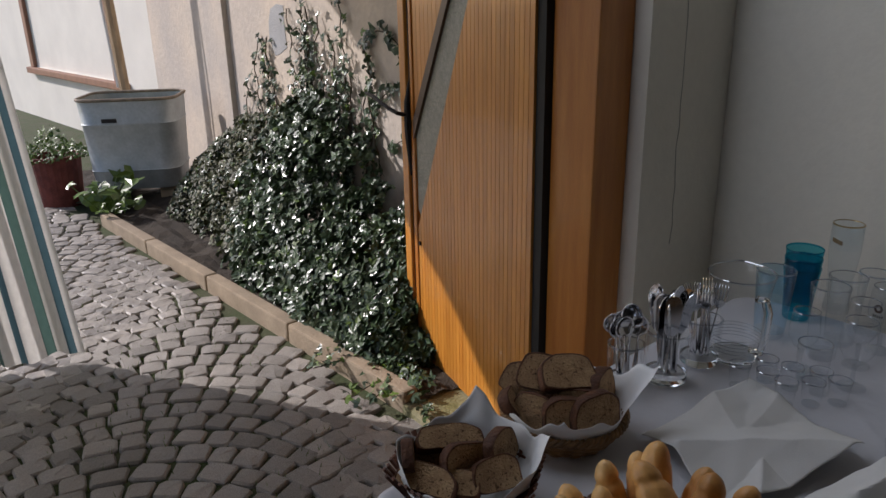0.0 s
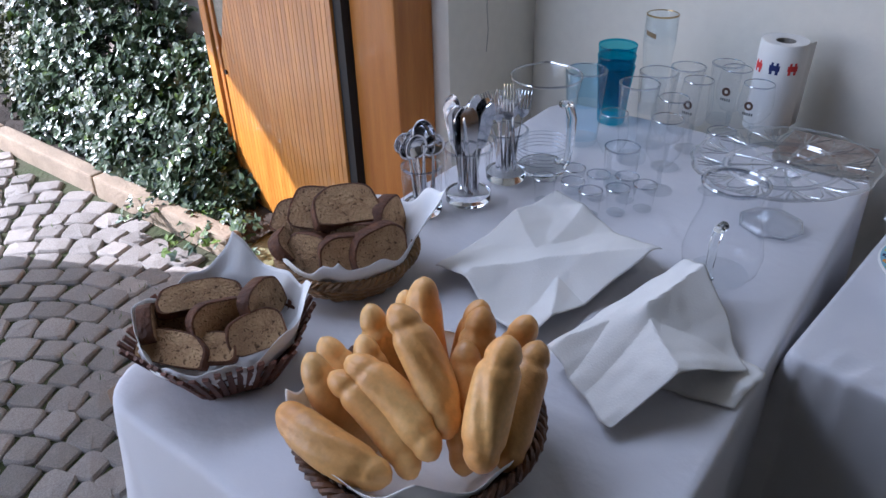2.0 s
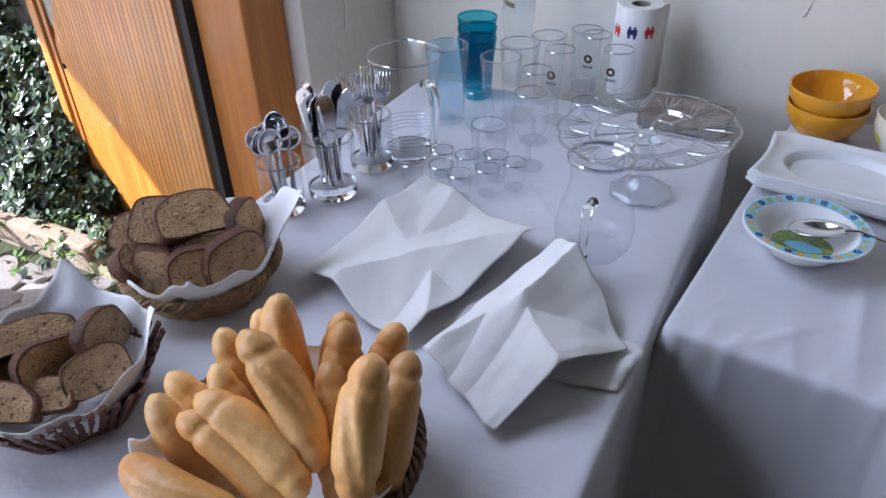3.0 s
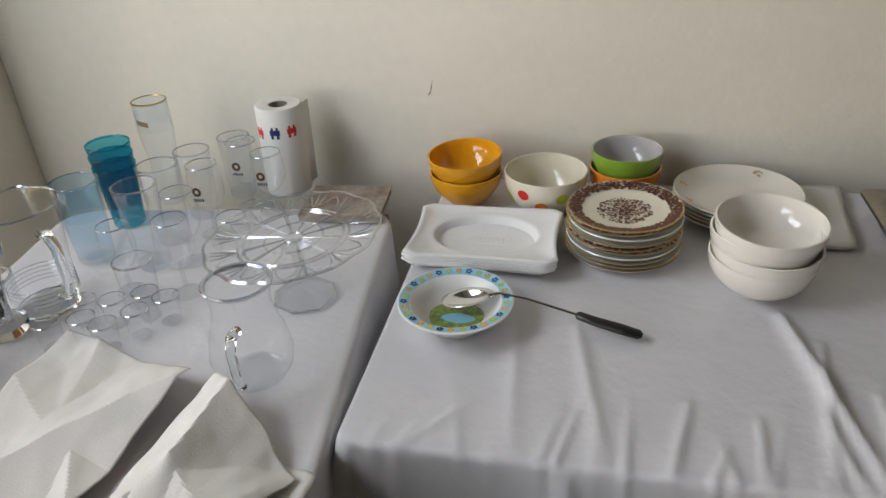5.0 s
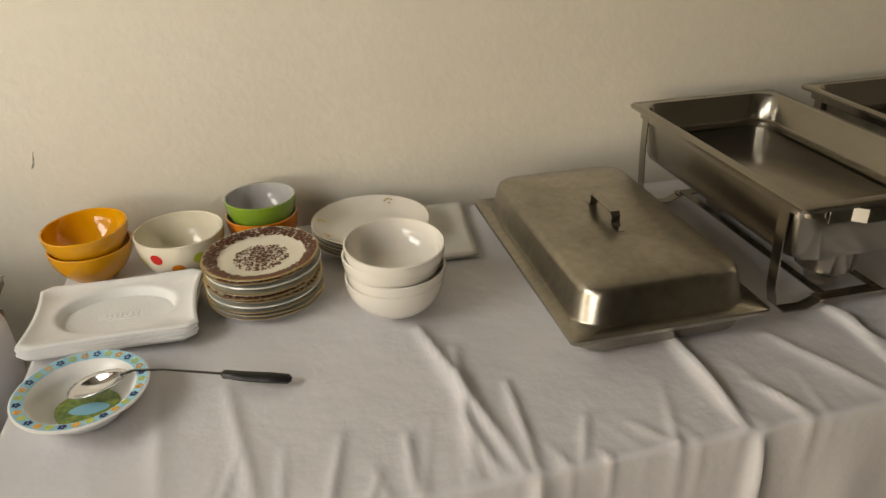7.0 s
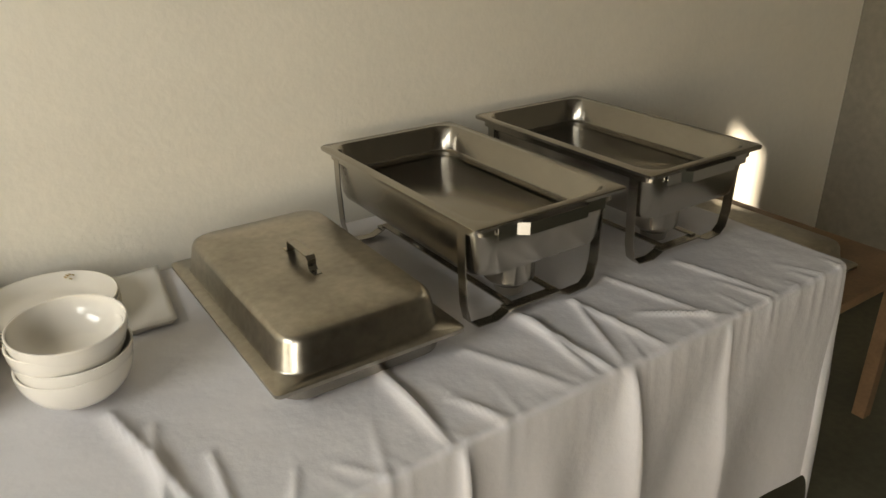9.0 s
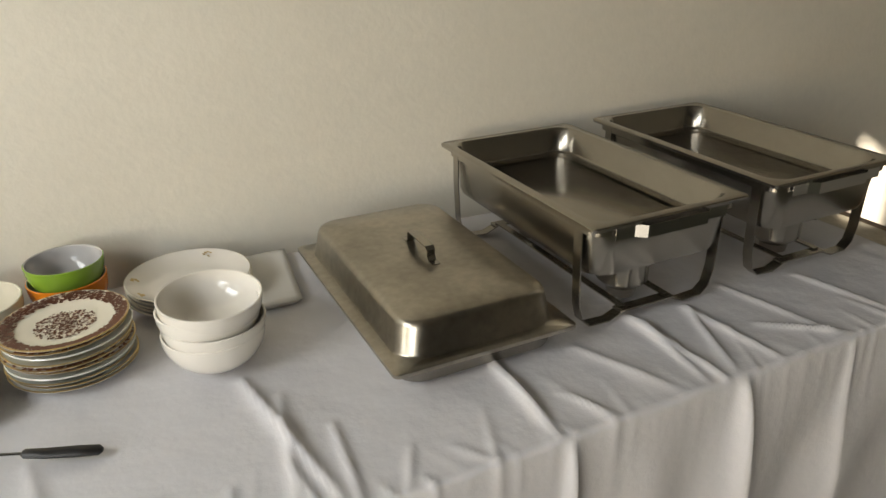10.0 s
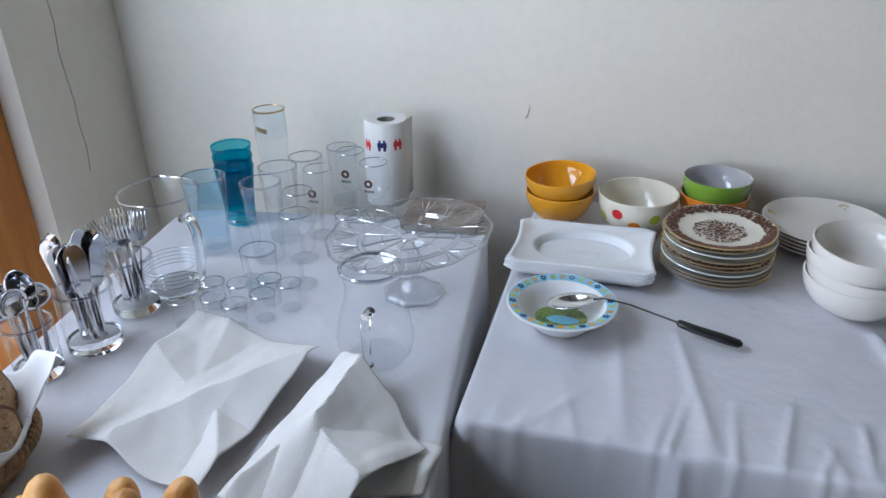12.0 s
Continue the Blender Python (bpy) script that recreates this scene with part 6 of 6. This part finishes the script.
def leaf(bm, p, s, rnd, face=None, shape=(0.0, 0.42, 1.0, 0.62, 0.55)):
    """One small lobed leaf at p, roughly facing the way face points."""
    n = (face or Vector((0.3, -0.6, 0.6))) + Vector((rnd.uniform(-1, 1), rnd.uniform(-1, 1), rnd.uniform(-1, 1))) * 0.75
    q = n.to_track_quat("Z", "Y").to_matrix()
    a = rnd.uniform(0, 6.28)
    c, d = math.cos(a), math.sin(a)
    pts = ((0, -0.35, 0), (0.42, -0.30, -0.06), (0.55, 0.05, -0.10), (0.22, 0.12, 0), (0, 0.70, -0.12), (-0.22, 0.12, 0), (-0.55, 0.05, -0.10), (-0.42, -0.30, -0.06))
    vs = [bm.verts.new(p + q @ Vector(((x * c - y * d) * s, (x * d + y * c) * s, z * s))) for x, y, z in pts]
    bm.faces.new((vs[0], vs[1], vs[2], vs[3]))
    bm.faces.new((vs[0], vs[3], vs[4], vs[5]))
    bm.faces.new((vs[0], vs[5], vs[6], vs[7]))


tub()


def hump(x):
    """Height of the ivy along the wall."""
    return 0.40 + 0.60 * math.exp(-((x + 2.60) / 0.72) ** 2) + 0.30 * math.exp(-((x + 3.7) / 0.5) ** 2) + 0.05 * noise.noise(Vector((x * 4, 0, 0)))


def ivy():
    e = thing("ivy", "dense glossy dark ivy climbing the yard wall", "ivy", pose(0, 0, 0))
    rnd = random.Random(11)
    sets = {"leaves": (IVY, bmesh.new()), "dull_leaves": (DRYLEAF, bmesh.new()), "young_leaves": (IVY_LIGHT, bmesh.new())}
    for k in range(15000):
        x = rnd.uniform(-4.35, -1.12)
        h = hump(x)
        if x > -1.40:
            h *= 0.25 + 0.75 * (-1.12 - x) / 0.28
        z = h * rnd.random() ** 0.85
        front = 0.10 + (0.58 + 0.08 * noise.noise(Vector((x * 3, z * 3, 4)))) * max(0.0, 1 - z / h) ** 0.55 * (1 if x > -3 else 0.85)
        depth = 1 - 0.35 * rnd.random() ** 2
        y = -0.06 - front * depth
        y = max(y, -0.66 - 0.115 * (-0.9 - x) + 0.03)
        if z > 0.55 * h and noise.noise(Vector((x * 7, z * 7, 2))) > 0.16:
            continue
        q = rnd.random()
        s = rnd.uniform(0.036, 0.064)
        dull = x < -3.1 + 0.4 * rnd.random()
        kind = "dull_leaves" if dull and q < 0.75 else "young_leaves" if q > 0.965 else "leaves"
        leaf(sets[kind][1], Vector((x, y, z + 0.03)), s * (0.75 if dull else 1), rnd, Vector((0.05, -0.75, 0.65)))
    # runners up the wall
    st = bmesh.new()
    for k in range(26):
        x = rnd.gauss(-2.75, 0.55)
        z, pts = hump(x) * 0.5, []
        top = hump(x) + rnd.uniform(0.15, 0.65)
        while z < top:
            pts.append(Vector((x, -0.075 - 0.02 * rnd.random(), z)))
            z += 0.05
            x += rnd.uniform(-0.03, 0.03)
            for j in range(2 + int(4 * (1 - z / (top + 0.3)))):
                leaf(sets["leaves" if rnd.random() < 0.9 else "young_leaves"][1], pts[-1] + Vector((rnd.uniform(-0.06, 0.06), -0.02 * rnd.random(), rnd.uniform(-0.04, 0.04))), rnd.uniform(0.03, 0.052), rnd, Vector((0, -1, 0.25)))
        if len(pts) > 2:
            sweep(st, pts, 0.004, 5)
    for x0, z0, L in ((-2.1, 1.02, 0.55), (-2.0, 0.78, 0.5), (-2.25, 1.28, 0.45)):
        pts = [Vector((x0 + L * u, -0.075, z0 + 0.12 * math.sin(3 * u) - 0.05 * u)) for u in (0, 0.2, 0.4, 0.6, 0.8, 1)]
        sweep(st, pts, 0.0035, 5)
        for k in range(26):
            u = rnd.random()
            leaf(sets["leaves"][1], Vector((x0 + L * u, -0.09, z0 + 0.12 * math.sin(3 * u) - 0.05 * u + rnd.uniform(-0.04, 0.04))), 0.05, rnd, Vector((0, -1, 0.2)))
    # trailing shoots over the slab
    for k in range(16):
        p = Vector((rnd.uniform(-1.45, -0.95), rnd.uniform(-0.66, -0.5), 0.05))
        d = Vector((rnd.uniform(-0.3, 0.9), rnd.uniform(-0.7, 0.1), 0)).normalized() * 0.03
        pts = []
        for j in range(rnd.randint(4, 9)):
            pts.append(p.copy())
            p = p + d + Vector((rnd.uniform(-0.012, 0.012), rnd.uniform(-0.012, 0.012), rnd.uniform(-0.006, 0.008)))
            for q in range(2):
                leaf(sets["young_leaves" if rnd.random() < 0.35 else "leaves"][1], p + Vector((rnd.uniform(-0.03, 0.03), rnd.uniform(-0.03, 0.03), rnd.uniform(0, 0.03))), rnd.uniform(0.025, 0.045), rnd, Vector((0, -0.3, 1)))
        sweep(st, pts, 0.0025, 5)
    tagged(part("stems", st, STEM, e), kind="stuff")
    for k, (mt, b) in sets.items():
        tagged(part(k, b, mt, e), kind="stuff")
    g = thing("leafy_plant", "broad-leaved light green plant beside the tub", "plant", pose(-4.62, -1.02, -0.02))
    bm = bmesh.new()
    sm = bmesh.new()
    for k in range(46):
        a, q = rnd.uniform(0, 6.28), rnd.uniform(0.05, 0.28)
        p = Vector((q * math.cos(a), q * math.sin(a), rnd.uniform(0.08, 0.30)))
        leaf(bm, p, rnd.uniform(0.07, 0.14), rnd, Vector((0.4, -0.3, 0.9)))
        sweep(sm, [(0, 0, 0), p * 0.6, p], 0.004, 5)
    tagged(part("stems", sm, IVY_LIGHT, g), kind="stuff")
    part("leaves", bm, IVY_LIGHT, g)


ivy()


# ---------- setts ----------
def setts():
    rnd = random.Random(4)
    variants = []
    for k in range(10):
        loops = []
        jit = [(rnd.uniform(-0.05, 0.05), rnd.uniform(-0.05, 0.05)) for i in range(8)]
        base = [(-0.5, -0.38), (-0.38, -0.5), (0.38, -0.5), (0.5, -0.38), (0.5, 0.38), (0.38, 0.5), (-0.38, 0.5), (-0.5, 0.38)]
        for s, z in ((1.0, -0.6), (1.0, -0.14), (0.88, 0.0)):
            loops.append([((x + dx) * s, (y + dy) * s, z + (rnd.uniform(-0.07, 0.03) if z == 0 else 0)) for (x, y), (dx, dy) in zip(base, jit)])
        mid = (rnd.uniform(-0.1, 0.1), rnd.uniform(-0.1, 0.1), rnd.uniform(0.0, 0.06))
        vs = [p for lp in loops for p in lp] + [mid]
        fs = [(a * 8 + i, a * 8 + (i + 1) % 8, a * 8 + 8 + (i + 1) % 8, a * 8 + 8 + i) for a in range(2) for i in range(8)] + [(16 + i, 16 + (i + 1) % 8, 24) for i in range(8)]
        me = bpy.data.meshes.new("sett")
        me.from_pydata(vs, [], fs)
        me.materials.append(STONE)
        variants.append((me, vs, fs))
    A, B = Vector((-0.85, 0.53)).normalized(), Vector((0.53, 0.85)).normalized()
    O = Vector((-1.20, -1.52))
    radius, half, step = 0.78, 0.66, 0.104
    places = []
    for col in range(-3, 5):
        for row in range(-18, 62):
            ang, lim = -math.asin(half / radius), math.asin(half / radius)
            while ang < lim:
                w = rnd.uniform(0.085, 0.125)
                da = w / radius
                c = ang + da / 2
                p = O + B * (col * 2 * half + radius * math.sin(c)) + A * (row * step + (0.05 if col % 2 else 0) + radius * (math.cos(c) - 1))
                ang += da + 0.010 / radius
                kerb = -0.66 - 0.1136 * (-0.93 - p.x) - 0.085
                if -9 < p.x < 0.20 and -3.2 < p.y < (kerb if p.x < -0.93 else -0.74 + 0.0) and p.y < -0.70:
                    places.append((p, w, math.atan2(B.y, B.x) - c))
    ground = bpy.data.objects["ground"]
    near = sorted(range(len(places)), key=lambda i: (places[i][0] - Vector((-1.2, -1.2))).length)[:300]
    near = set(near)
    V, F = [], []
    for i, (p, w, a) in enumerate(places):
        k = rnd.randrange(10)
        m = Matrix.Translation((p.x, p.y, rnd.uniform(-0.006, 0.002))) @ Euler((rnd.uniform(-0.03, 0.03), rnd.uniform(-0.03, 0.03), a + rnd.uniform(-0.06, 0.06))).to_matrix().to_4x4() @ Matrix.Diagonal((w * 0.97, step * rnd.uniform(0.86, 0.95), 0.06, 1))
        if i in near:
            o = new("sett", variants[k][0])
            o.parent = ground
            o.matrix_basis = m
        else:
            n = len(V)
            V += [tuple(m @ Vector(v)) for v in variants[k][1]]
            F += [tuple(n + q for q in f) for f in variants[k][2]]
    me = bpy.data.meshes.new("paving")
    me.from_pydata(V, [], F)
    me.materials.append(STONE)
    ob = new("paving_setts", me)
    ob.parent = ground
    tagged(ob, "granite setts laid in arcs", kind="stuff")
    # moss and grass in the joints
    bm = bmesh.new()
    for k in range(5200):
        p = rnd.choice(places)[0] + Vector((rnd.uniform(-0.07, 0.07), rnd.uniform(-0.07, 0.07)))
        if noise.noise(Vector((p.x * 2.2, p.y * 2.2, 3))) < 0.05:
            continue
        a, h = rnd.uniform(0, 6.28), rnd.uniform(0.010, 0.026)
        c, d = math.cos(a) * 0.003, math.sin(a) * 0.003
        z = -0.020
        bm.faces.new([bm.verts.new((p.x - c, p.y - d, z)), bm.verts.new((p.x + c, p.y + d, z)), bm.verts.new((p.x + rnd.uniform(-0.015, 0.015), p.y + rnd.uniform(-0.015, 0.015), z + 0.018 + h))])
    tagged(part("joint_grass", bm, IVY_LIGHT), "short grass and moss between the setts", "grass", kind="stuff")


setts()
